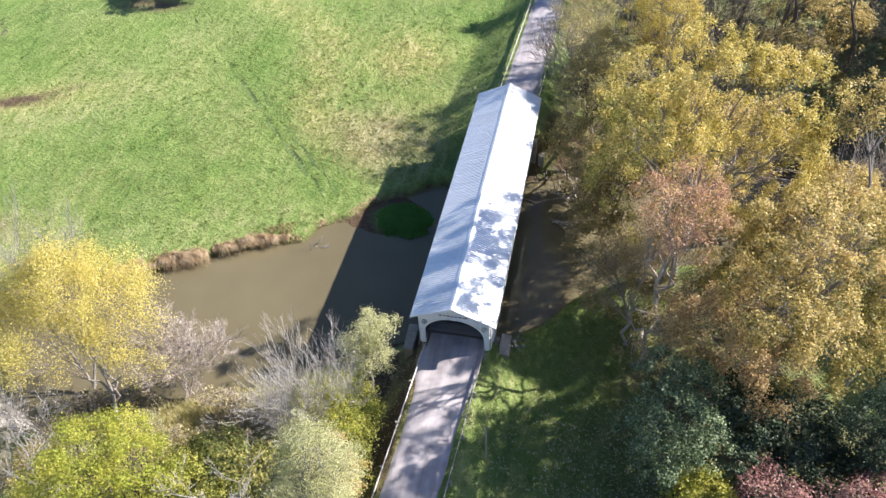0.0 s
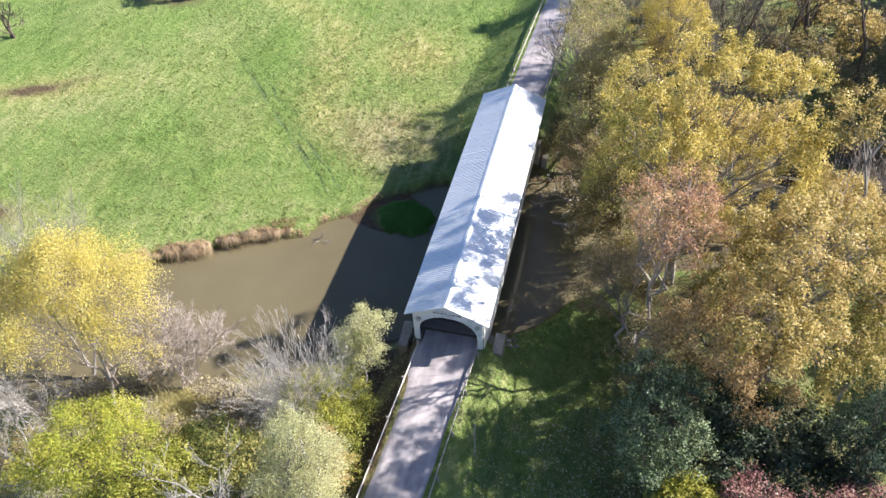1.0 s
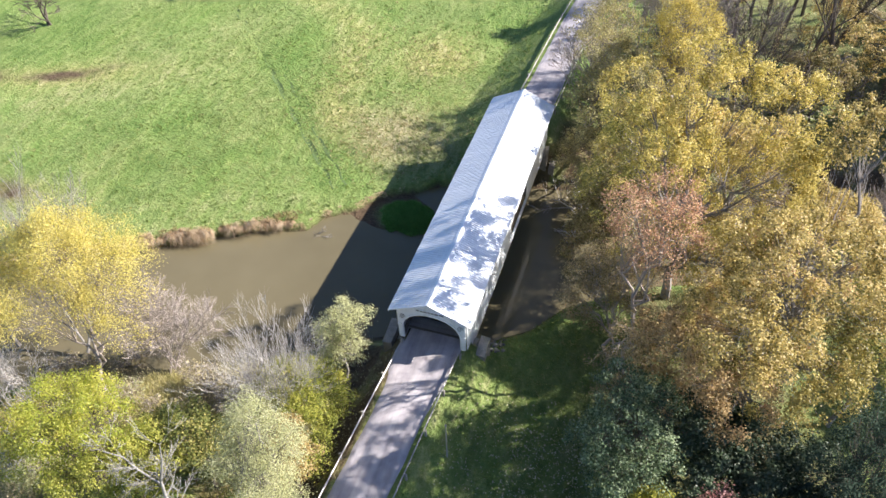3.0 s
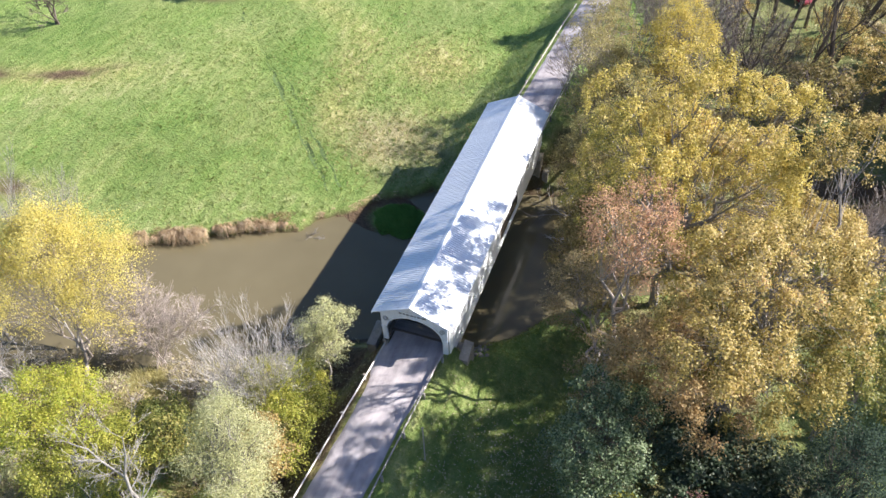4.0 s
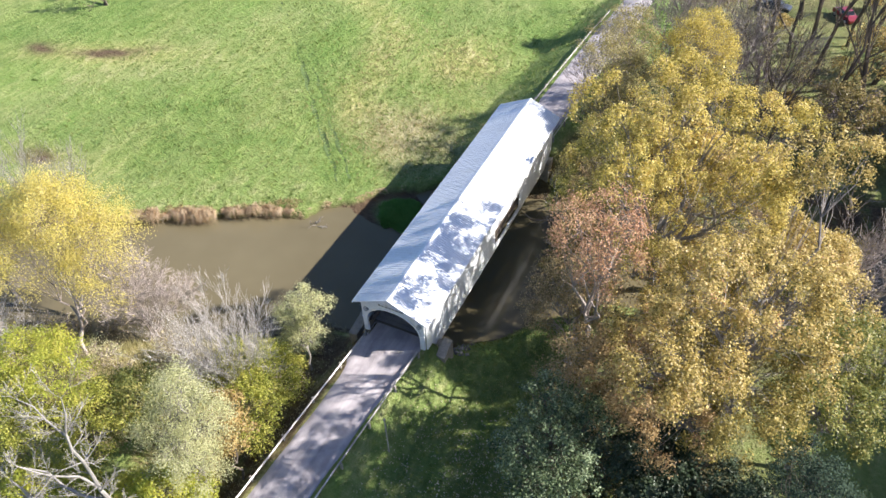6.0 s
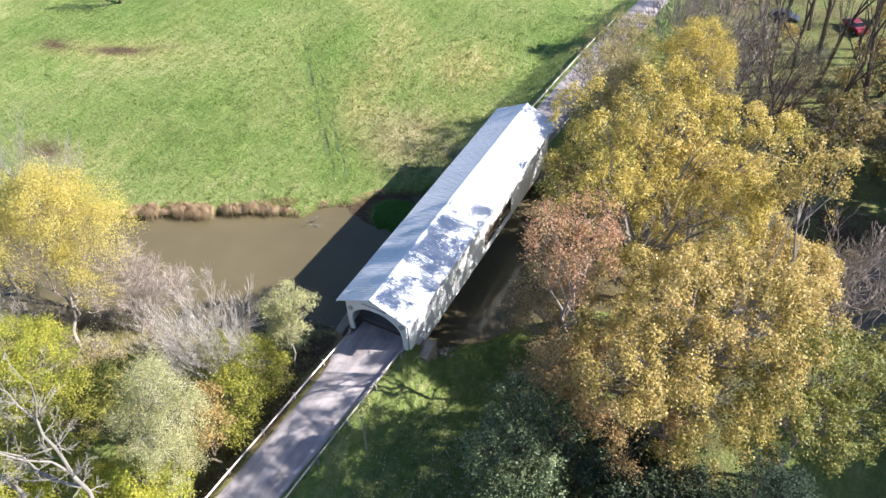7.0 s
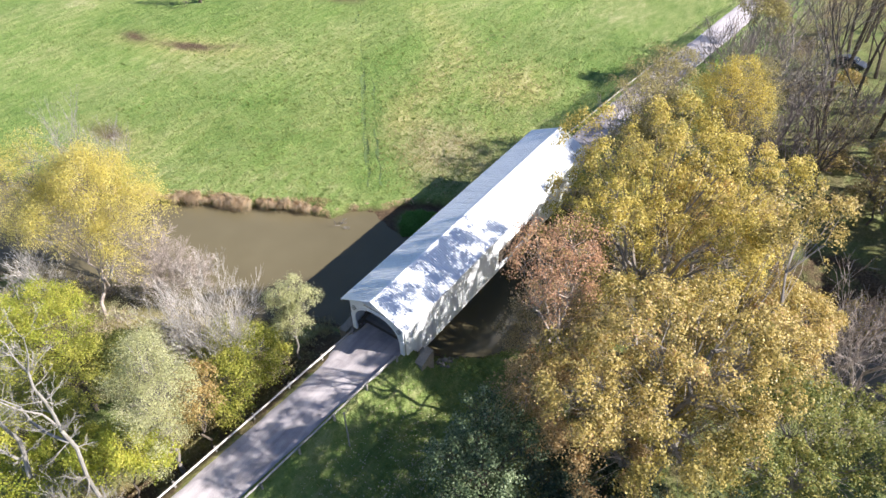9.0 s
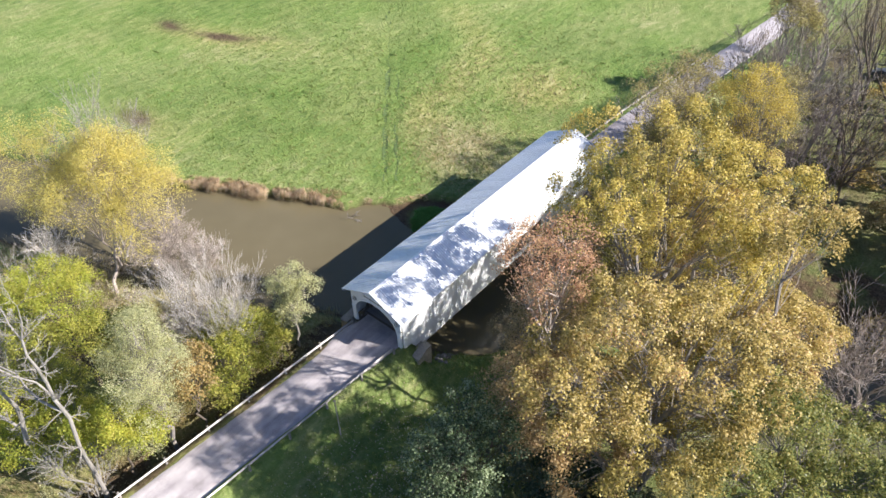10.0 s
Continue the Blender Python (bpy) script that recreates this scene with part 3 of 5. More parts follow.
    me.loops.foreach_set("vertex_index", quads.astype(np.int32).ravel())
    me.polygons.add(len(quads))
    me.polygons.foreach_set("loop_start", np.arange(0, quads.size, 4, dtype=np.int32))
    me.polygons.foreach_set("use_smooth", [True] * len(quads))
    x, y, z = verts.T
    up, low = bank_up(x, y), bank_low(x, y)
    n1, n2 = hash_noise(x, y, 3, 11), hash_noise(x, y, 9, 12)
    dry = 0.14 * step(0.45, 0.85, n2)
    ridge = np.interp(y, [27, 30, 36, 42, 46, 52, 57, 62], [-22, -23.5, -26.5, -25.5, -28, -28.5, -33, -42])
    dry += 0.62 * np.exp(-((x - ridge) / (2.2 + 0.08 * np.clip(y - 30, 0, 30))) ** 2) * step(25, 30, y) * (1 - step(60, 68, y))
    for px, py, pr in ((-16.8, 52.0, 4.5), (-18.4, 46.8, 3.4), (-13.6, 48.0, 3.6), (-22.6, 34.0, 2.2)):
        dry += 0.7 * np.exp(-(((x - px) / pr) ** 2 + ((y - py) / pr) ** 2))
    pale = np.exp(-(((x + 15.2) / 7.0) ** 2 + ((y - 30.6 + 0.25 * (x + 15)) / 5.6) ** 2) ** 1.6) * (0.55 + 0.6 * n1)
    dry += 0.6 * pale + 0.25 * np.exp(-(((x + 13) / 6) ** 2 + ((y - 39) / 5) ** 2))
    dry += 0.8 * step(0.0, 2.0, low) * (1 - step(-1, 2, x)) * step(-30, -26, x)
    worn = worn_at(x, y)
    dry += 0.9 * np.exp(-(((x + 66) / 13) ** 2 + ((y - 31.3 - 0.35 * (x + 66)) / 3.2) ** 2)) + 0.8 * np.exp(-(((x + 52) / 6) ** 2 + ((y - 9.0) / 3.0) ** 2))
    line = track_x(y)
    dry = dry * (1 - 0.9 * np.exp(-((x - line - 1.6) / 2.2) ** 2))
    litter = step(6, 14, x) * (step(-1, 3, up) * 0.95 + step(1, 4, low) * (0.35 + 0.5 * step(12, 18, x)))
    litter = litter * (1 - step(12, 20, x) * step(26, 34, y) * (0.15 + 0.35 * n2))
    litter += 0.95 * (x < road_x(y) - 1.9) * (x > road_x(y) - 7.5) * (y < 1)
    litter += step(3.2, 4.6, x) * step(21, 23, y) * (1 - step(34, 40, y))
    litter += step(2.0, 5.0, low) * (1 - step(-5, -2, x)) * 0.35 * step(0.35, 0.7, n1)
    litter = litter * (1 - 0.75 * np.exp(-(((x - 34) / 7) ** 2 + ((y - 6) / 9) ** 2) ** 2))
    mud = 1 - step(-4.70, -4.35, z)
    isle = np.exp(-(((x + 9.2) / 3.1) ** 2 + ((y - 18.2) / 2.5) ** 2) ** 4)
    mud = np.clip(mud * (1 - isle) + worn, 0, 1)
    under = step(0.2, 2.0, y) * (1 - step(29, 30, y)) * (np.abs(x) < 4)
    mud = np.maximum(mud, 0.9 * under)
    for nm, val in (("dry", dry), ("pale", pale), ("litter", litter), ("mud", mud)):
        me.attributes.new(nm, "FLOAT", "POINT").data.foreach_set("value", np.clip(val, 0, 1).astype(np.float32))
    me.materials.append(GROUND)
    me.update(calc_edges=True)
    return tagged(new("ground", me), "green meadow, grassy banks and leaf-strewn woodland floor", "ground", kind="structure")


def strip(y0, y1, half, lift, dz, n, cut=0.0):
    """A band along the road with a rounded crown."""
    ys = np.linspace(y0, y1, n)
    cross = np.linspace(-1, 1, 13)
    verts = []
    for y in ys:
        for c in cross:
            edge = half + 0.42 * float(step(-7, -1.5, y)) * (y < 10) + (0.25 * (hash_noise(y, 0.0, 1.3, 20 + (c > 0)) - 0.5) if abs(c) == 1 else 0)
            x = road_x(y) + 0.14 * (y < 10) + c * edge
            z = road_z(y) + lift - 0.05 * c * c - (dz if abs(c) == 1 else 0) - 0.025 * math.exp(-((abs(c) - 0.42) / 0.14) ** 2)
            verts.append((x, y, z + 0.02 * (hash_noise(x, y, 0.7, 22) - 0.5)))
    w = len(cross)
    faces = [(r * w + k, r * w + k + 1, (r + 1) * w + k + 1, (r + 1) * w + k) for r in range(n - 1) for k in range(w - 1)]
    return verts, faces


ground = build_ground()
for nm, y0, y1, n in (("road_near", -300, 1.0, 900), ("road_far", 30.3, 330, 420)):
    v, f = strip(y0, y1, 2.15 if y0 < 0 else 2.2, 0.03, 0.2, n)
    tagged(new("road", mesh_of(nm, v, f, (GRAVEL,), True)), "pale grey gravel lane with faint wheel tracks", "road", kind="structure")

wx = np.linspace(-400, 400, 81)
wv = [(x, y, WATER_Z) for x in wx for y in (np.interp(x, UP_X, UP_Y) + 6, np.interp(x, LO_X, LO_Y) - 3)]
wf = [(2 * i + 1, 2 * i + 3, 2 * i + 2, 2 * i) for i in range(80)]
tagged(new("water", mesh_of("water", wv, wf, (WATER,))), "still muddy brown creek water", "water", kind="structure")

# ---- the covered bridge ----
BL, BW = 30.0, 2.8
EAVE_X, EAVE_Z, RIDGE_Z = 3.32, 3.55, 5.06
Y_A, Y_B = -0.5, 30.4
bridge = thing("covered_bridge", "white wooden covered bridge with pale metal roof over the creek", "bridge")


def arch(x):
    return 1.45 + 1.88 * math.sqrt(max(0.0, 1 - (x / 2.36) ** 2))


def portal(y, face):
    """The gabled end: one board wall with a flat arched opening."""
    n = 28
    xs = [-2.36 * math.cos(math.pi * i / n) for i in range(n + 1)]

    def roofline(x):
        return RIDGE_Z - 0.06 - (RIDGE_Z - EAVE_Z) * abs(x) / EAVE_X

    outline = [(-BW, 0.0), (-2.36, 0.0), *[(x, arch(x)) for x in xs], (2.36, 0.0), (BW, 0.0)]
    upper = [(x, roofline(x)) for x in (-BW, -BW, *xs, BW, BW)]
    bm = bmesh.new()
    t = 0.14
    rows = []
    for yy in (y - t / 2, y + t / 2):
        rows.append(([bm.verts.new((x, yy, z)) for x, z in outline], [bm.verts.new((x, yy, z)) for x, z in upper]))
    k = len(outline)
    for (lo, hi), flip in ((rows[0], False), (rows[1], True)):
        for i in range(1, k - 2):
            vs = [lo[i], lo[i + 1], hi[i + 1], hi[i]]
            bm.faces.new(vs[::-1] if flip else vs)
        for a, b in ((0, 1), (k - 2, k - 1)):
            vs = [lo[a], lo[b], hi[b], hi[a]]
            bm.faces.new(vs[::-1] if flip else vs)
    for i in range(k - 1):
        bm.faces.new([rows[0][0][i], rows[1][0][i], rows[1][0][i + 1], rows[0][0][i + 1]])
        if (upper[i][0] - upper[i + 1][0]) ** 2 > 1e-9:
            bm.faces.new([rows[0][1][i + 1], rows[1][1][i + 1], rows[1][1][i], rows[0][1][i]])
    for i in (0, k - 1):
        bm.faces.new([rows[0][0][i], rows[0][1][i], rows[1][1][i], rows[1][0][i]])
    bmesh.ops.remove_doubles(bm, verts=bm.verts, dist=1e-5)
    bmesh.ops.recalc_face_normals(bm, faces=bm.faces)
    p = part("portal", bm, WHITE, bridge, "white painted board gable with a flat arched opening")
    s = -1 if face < 0 else 1
    yo = y + s * (t / 2 + 0.02)
    bm = bmesh.new()
    for i in range(n):
        a, b = xs[i], xs[i + 1]
        q = [(a, arch(a) - 0.0), (b, arch(b) - 0.0), (b * 1.05, arch(b) + 0.13), (a * 1.05, arch(a) + 0.13)]
        va = [bm.verts.new((x, yo, z)) for x, z in q]
        vb = [bm.verts.new((x, yo + s * 0.05, z)) for x, z in q]
        bm.faces.new(va)
        bm.faces.new(vb[::-1])
        for j in range(4):
            bm.faces.new([va[j], va[(j + 1) % 4], vb[(j + 1) % 4], vb[j]])
    bmesh.ops.recalc_face_normals(bm, faces=bm.faces)
    part("arch_trim", bm, WHITE, p)
    for sx in (-1, 1):
        part("post_casing", one_box(sx * 2.58 - 0.2, sx * 2.58 + 0.2, yo - 0.03, yo + 0.05, 0.0, 1.55, bevel=0.015), WHITE, p)
        part("post_cap", one_box(sx * 2.58 - 0.26, sx * 2.58 + 0.26, yo - 0.05, yo + 0.08, 1.55, 1.68, bevel=0.02), WHITE, p)
        bm = bmesh.new()
        for k2 in range(14):
            a0, a1 = k2 * 0.6, (k2 + 1) * 0.6
            r0, r1 = 0.24 - 0.013 * k2, 0.24 - 0.013 * (k2 + 1)
            c = Vector((sx * 2.38, yo + s * 0.03, 2.62))
            beam(bm, c + Vector((math.cos(a0) * r0, 0, math.sin(a0) * r0 * 1.4)), c + Vector((math.cos(a1) * r1, 0, math.sin(a1) * r1 * 1.4)), 0.05, 0.05)
        part("scroll_bracket", bm, GREYTRIM, p, "grey carved scroll in the spandrel")
    part("keystone", one_box(-0.12, 0.12, yo - 0.02, yo + 0.07, 3.22, 3.52, bevel=0.02), WHITE, p)
    if face < 0:
        board = part("name_board", one_box(-1.25, 1.25, yo - 0.06, yo + 0.0, 3.62, 3.98, bevel=0.01), WHITE, p, "white board with a line of faded lettering")
        x = -1.1
        rng = random.Random(4)
        while x < 1.05:
            wd = rng.uniform(0.16, 0.42)
            part("lettering", one_box(x, min(x + wd, 1.12), yo - 0.072, yo - 0.058, 3.72, 3.88), INK, board)
            x += wd + 0.09


portal(0.0, -1)
portal(BL, 1)

# roof panels: ribbed sheets, sharing two meshes
PW = 0.92
slope_len = math.hypot(EAVE_X, RIDGE_Z - EAVE_Z)
pitch = math.atan2(RIDGE_Z - EAVE_Z, EAVE_X)


def panel_mesh():
    prof = []
    for k in range(4):
        u = k * PW / 4
        prof += [(u, 0.0), (u + 0.150, 0.0), (u + 0.170, 0.028), (u + 0.210, 0.028)]
    prof.append((PW + 0.02, 0.003))
    bm = bmesh.new()
    top = [[bm.verts.new((s, u, h)) for u, h in prof] for s in (0.0, slope_len * 0.5, slope_len + 0.03)]
    low = [[bm.verts.new((s, u, h - 0.006)) for u, h in prof] for s in (0.0, slope_len * 0.5, slope_len + 0.03)]
    n = len(prof)
    for r in range(2):
        for i in range(n - 1):
            bm.faces.new([top[r][i], top[r + 1][i], top[r + 1][i + 1], top[r][i + 1]])
            bm.faces.new([low[r][i + 1], low[r + 1][i + 1], low[r + 1][i], low[r][i]])
    for i in range(n - 1):
        bm.faces.new([top[2][i], low[2][i], low[2][i + 1], top[2][i + 1]])
    me = bpy.data.meshes.new("roof_panel")
    bm.to_mesh(me)
    bm.free()
    me.materials.append(ROOF)
    return me


roof = part("roof", mesh_of("roof_deck", [(-EAVE_X, Y_A, EAVE_Z - 0.03), (0, Y_A, RIDGE_Z - 0.03), (EAVE_X, Y_A, EAVE_Z - 0.03), (-EAVE_X, Y_B, EAVE_Z - 0.03), (0, Y_B, RIDGE_Z - 0.03), (EAVE_X, Y_B, EAVE_Z - 0.03),
                                      (-EAVE_X, Y_A, EAVE_Z - 0.10), (0, Y_A, RIDGE_Z - 0.11), (EAVE_X, Y_A, EAVE_Z - 0.10), (-EAVE_X, Y_B, EAVE_Z - 0.10), (0, Y_B, RIDGE_Z - 0.11), (EAVE_X, Y_B, EAVE_Z - 0.10)],
                                     [(0, 1, 4, 3), (1, 2, 5, 4), (9, 10, 7, 6), (10, 11, 8, 7), (0, 6, 7, 1), (1, 7, 8, 2), (4, 10, 9, 3), (5, 11, 10, 4), (3, 9, 6, 0), (2, 8, 11, 5)], (WHITE,)), None, bridge, "long gabled roof of ribbed pale metal sheets")
pm = panel_mesh()
rng = random.Random(7)
count = int(round((Y_B - Y_A) / PW))
for side in (1, -1):
    for i in range(count):
        y = Y_A + i * (Y_B - Y_A) / count
        m = pose(0, y, RIDGE_Z + rng.uniform(-0.004, 0.006), 0, math.degrees(pitch) + rng.uniform(-0.15, 0.15), 0)
        if side < 0:
            m = pose(0, y + PW, RIDGE_Z + rng.uniform(-0.004, 0.006), 0, 0, 180) @ pose(0, 0, 0, 0, math.degrees(pitch) + rng.uniform(-0.15, 0.15), 0)
        part("roof_panel", pm, None, roof, at=m)
part("ridge_cap", mesh_of("ridge_cap", [(-0.22, Y_A - 0.02, RIDGE_Z - 0.045), (0, Y_A - 0.02, RIDGE_Z + 0.06), (0.22, Y_A - 0.02, RIDGE_Z - 0.045), (-0.22, Y_B + 0.02, RIDGE_Z - 0.045), (0, Y_B + 0.02, RIDGE_Z + 0.06), (0.22, Y_B + 0.02, RIDGE_Z - 0.045)],
                          [(0, 1, 4, 3), (1, 2, 5, 4), (0, 2, 1), (3, 4, 5)], (ROOF,)), None, roof)
for s in (-1, 1):
    part("fascia", one_box(s * EAVE_X - 0.02, s * EAVE_X + 0.02, Y_A, Y_B, EAVE_Z - 0.2, EAVE_Z - 0.03), WHITE, roof)

# side walls of upright boards, with an opening on the upstream side
BOARD = 0.30


def board_mesh(z0, z1, z0b=None):
    z0b = z0 if z0b is None else z0b
    w = BOARD - 0.012
    v = [(0, 0, z0), (0, w, z0b), (0, w, z1), (0, 0, z1), (0.035, 0, z0), (0.035, w, z0b), (0.035, w, z1), (0.035, 0, z1)]
    f = [(0, 3, 2, 1), (4, 5, 6, 7), (0, 1, 5, 4), (1, 2, 6, 5), (2, 3, 7, 6), (3, 0, 4, 7)]
    return mesh_of("board", v, f, (WHITE,))


TOPZ = EAVE_Z + 0.10
full, low_part, high_part = board_mesh(-1.5, TOPZ), board_mesh(-1.5, -0.95), board_mesh(1.0, TOPZ)
for s, nm in ((1, "siding"), (-1, "siding")):
    wall = part(nm, bmesh.new(), None, bridge, "white painted upright board siding")
    bm = bmesh.new()
    box(bm, s * BW - 0.05, s * BW + 0.05, 0.1, BL - 0.1, -1.15, -1.0)
    box(bm, s * BW - 0.05, s * BW + 0.05, 0.1, BL - 0.1, 2.78, 2.9)
    bm.to_mesh(wall.data)
    bm.free()
    wall.data.materials.append(WHITE)
    nb = int((BL - 0.1) / BOARD)
    for i in range(nb):
        y = 0.08 + i * BOARD
        x = s * (BW + 0.055) + (0 if s > 0 else -0.035) + rng.uniform(-0.006, 0.006)
        at = pose(x, y, rng.uniform(-0.02, 0.02))
        d = min(y, BL - BOARD - y)
        if d < 2.3:
            za, zb = np.interp([y, y + BOARD], [0, 2.3, BL - 2.3, BL], [0.0, -1.5, -1.5, 0.0])
            part("board", board_mesh(float(za), TOPZ, float(zb)), None, wall, at=at)
        elif s > 0 and 14.1 < y < 20.0:
            part("board", low_part, None, wall, at=at)
            part("board", high_part, None, wall, at=at)
        else:
            part("board", full, None, wall, at=at)
part("window_sill", one_box(BW - 0.02, BW + 0.14, 14.2, 20.2, -0.97, -0.90, bevel=0.01), WHITE, bridge)

# floor, chords, lattice
deck = part("deck", one_box(-2.6, 2.6, 1.05, BL - 0.2, -0.35, -0.07), TIMBER, bridge, "dark plank deck on timber stringers")
plank = one_box(-2.5, 2.5, 0.006, 0.244, -0.06, 0.0)
pme = bpy.data.meshes.new("plank")
plank.to_mesh(pme)
plank.free()
pme.materials.append(PLANK)
part("threshold", one_box(-2.45, 2.45, 0.92, 1.14, -0.2, 0.05, bevel=0.02), TIMBER, deck)
for i in range(int((BL - 1.0) / 0.25)):
    part("plank", pme, None, deck, at=pose(rng.uniform(-0.03, 0.03), 1.16 + i * 0.25, rng.uniform(-0.008, 0.008)))
for s in (-1, 1):
    bm = bmesh.new()
    for z in (-0.5, 0.25, 2.5, 3.2):
        box(bm, s * 2.55 - 0.12, s * 2.55 + 0.12, 0.15, BL - 0.15, z - 0.13, z + 0.13)
    part("chord", bm, TIMBER, bridge)
    bm = bmesh.new()
    y = 0.5
    while y < BL - 3.2:
        beam(bm, (s * 2.50, y, -0.4), (s * 2.50, y + 2.8, 3.3), 0.06, 0.26)
        beam(bm, (s * 2.60, y + 2.8, -0.4), (s * 2.60, y, 3.3), 0.06, 0.26)
        y += 1.2
    part("lattice_truss", bm, TIMBER, bridge)
for i in range(11):
    y = 0.6 + i * (BL - 1.2) / 10
    part("tie_beam", one_box(-2.6, 2.6, y - 0.1, y + 0.1, 3.25, 3.42), TIMBER, bridge)
    part("floor_beam", one_box(-2.7, 2.7, y - 0.15, y + 0.15, -0.95, -0.36), TIMBER, bridge)
    bm = bmesh.new()
    for s in (-1, 1):
        beam(bm, (s * 3.2, y, EAVE_Z - 0.16), (0, y, RIDGE_Z - 0.22), 0.1, 0.16)
    part("rafter", bm, TIMBER, bridge)


def abutment(name, y0, y1, label, wings):
    bm = bmesh.new()
    box(bm, -3.3, 3.3, y0, y1, -5.6, -1.0, bevel=0.06)
    bmesh.ops.subdivide_edges(bm, edges=bm.edges, cuts=4, use_grid_fill=True)
    for v in bm.verts:
        v.co += noise.noise_vector(v.co * 0.9) * 0.06
    ob = tagged(part(name, bm, CONCRETE, None), label, "abutment", kind="structure")
    for (x0, x1, ya, yb, za, zb) in wings:
        bm = bmesh.new()
        box(bm, x0, x1, ya, yb, -5.4, 0.0)
        bmesh.ops.subdivide_edges(bm, edges=bm.edges, cuts=5, use_grid_fill=True)
        for v in bm.verts:
            topz = za + (zb - za) * (v.co.y - ya) / (yb - ya)
            v.co.z = -5.4 + (v.co.z + 5.4) / 5.4 * (topz + 5.4)
            v.co += noise.noise_vector(v.co * 1.1) * 0.10
        part("wing_wall", bm, CONCRETE, ob)


abutment("abutment_near", 0.25, 2.2, "stained grey concrete abutment under the bridge end", [(3.5, 4.3, 0.3, 1.9, -0.75, -0.2), (3.6, 4.2, -0.5, 0.3, -1.75, -1.5), (-4.3, -3.5, -0.4, 1.9, -0.9, -0.55)])
abutment("abutment_far", 28.0, 29.9, "stained grey concrete abutment on the far bank", [(3.6, 4.2, 28.0, 30.2, -2.6, -2.2), (-4.3, -3.6, 28.0, 30.6, -0.8, -0.9)])

# ---- guard rails ----


def w_beam(length):
    prof = [(0.0, 0.0), (0.04, 0.03), (0.04, 0.07), (0.0, 0.10), (0.0, 0.13), (0.04, 0.16), (0.04, 0.20), (0.0, 0.23)]
    bm = bmesh.new()
    rows = [[bm.verts.new((x + o, y, z)) for x, z in prof] for y in (0, length) for o in (0,)]
    back = [[bm.verts.new((x + 0.006, y, z)) for x, z in prof] for y in (0, length)]
    n = len(prof)
    for i in range(n - 1):
        bm.faces.new([rows[0][i], rows[0][i + 1], rows[1][i + 1], rows[1][i]])
        bm.faces.new([back[1][i], back[1][i + 1], back[0][i + 1], back[0][i]])
    for a, b in ((0, 0), (n - 1, n - 1)):
        bm.faces.new([rows[0][a], rows[1][a], back[1][a], back[0][a]])
    me = bpy.data.meshes.new("rail")
    bm.to_mesh(me)
    bm.free()
    me.materials.append(STEEL)
    return me


def guard_rail(label, places, side, hang=0.28):
    """Posts at the places given (x, y), with a rail from post to post."""
    root = thing("guard_rail", label, "guard rail", (places[0][0], places[0][1], float(height(*places[0]))), group="guard rails by the lane")
    o = root.location.copy()
    rr = random.Random(len(places) + int(side))
    post = one_box(-0.08, 0.08, -0.08, 0.08, -1.2, 0.52, bevel=0.015)
    pm2 = bpy.data.meshes.new("post")
    post.to_mesh(pm2)
    post.free()
    pm2.materials.append(POST)
    tops = []
    for x, y in places:
        zr = float(road_z(y))
        tops.append(Vector((x - side * 0.14, y, zr + hang + rr.uniform(-0.03, 0.03))))
        part("post", pm2, None, root, at=pose(x - o.x, y - o.y, zr - o.z, rr.uniform(-2, 2), rr.uniform(-3, 3), 0))
    for a, b in zip(tops, tops[1:]):
        d = b - a
        q = d.to_track_quat("Y", "Z").to_matrix().to_4x4()
        part("rail", w_beam(d.length + 0.1), None, root, at=Matrix.Translation(a - o) @ q)
    return root


def rail_line(x_at, y0, y1, gap=3.55):
    n = max(2, int(round(abs(y1 - y0) / gap)))
    return [(x_at(y0 + (y1 - y0) * i / n), y0 + (y1 - y0) * i / n) for i in range(n + 1)]


guard_rail("weathered pale steel guard rail along the lane's embankment", rail_line(lambda y: -2.42 + 0.055 * y, -0.6, -33), -1)
guard_rail("weathered pale steel guard rail along the lane's grassy side", rail_line(lambda y: 2.62 + 0.055 * y, -0.8, -33), 1)
guard_rail("pale steel guard rail beside the lane and meadow", rail_line(lambda y: float(road_x(y)) - 2.45, 31, 66), -1)
guard_rail("pale steel guard rail beside the lane and trees", rail_line(lambda y: float(road_x(y)) + 2.5, 31, 66), 1)
# ---- trees and bushes on the wooded side ----
leafy_tree("sycamore_tree", "tall golden-leaved sycamore beside the creek", "tree", (17.5, 13, -3.3),
           [(13.0, 11.8, 15.6, 3.4, 4.6), (16.8, 14.0, 16.6, 3.4, 4.8), (20.0, 15.6, 15.2, 3.1, 4.3), (23.2, 16.0, 14.2, 3.1, 4.3), (17.5, 13.0, 9.5, 4.5, 4.4), (21.8, 12.0, 10.0, 4.2, 4.4),
            (12.2, 12.8, 10.0, 3.5, 4.2), (11.4, 16.0, 10.6, 2.6, 3.2), (15.0, 8.6, 13.0, 2.9, 3.9), (19.0, 9.6, 11.8, 3.0, 3.4), (22.8, 11.0, 13.4, 2.6, 2.8), (17.6, 7.8, 6.0, 2.8, 3.6),
            (20.2, 8.8, 5.6, 3.2, 3.6), (15.2, 9.2, 4.6, 3.2, 3.6), (20.0, 12.0, 4.0, 4.0, 4.0), (12.6, 15.2, 5.6, 2.9, 3.1)],
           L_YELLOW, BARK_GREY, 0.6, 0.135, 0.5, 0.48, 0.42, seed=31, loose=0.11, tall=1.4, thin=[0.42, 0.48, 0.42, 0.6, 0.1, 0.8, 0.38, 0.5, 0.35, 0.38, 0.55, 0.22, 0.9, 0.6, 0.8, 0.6],
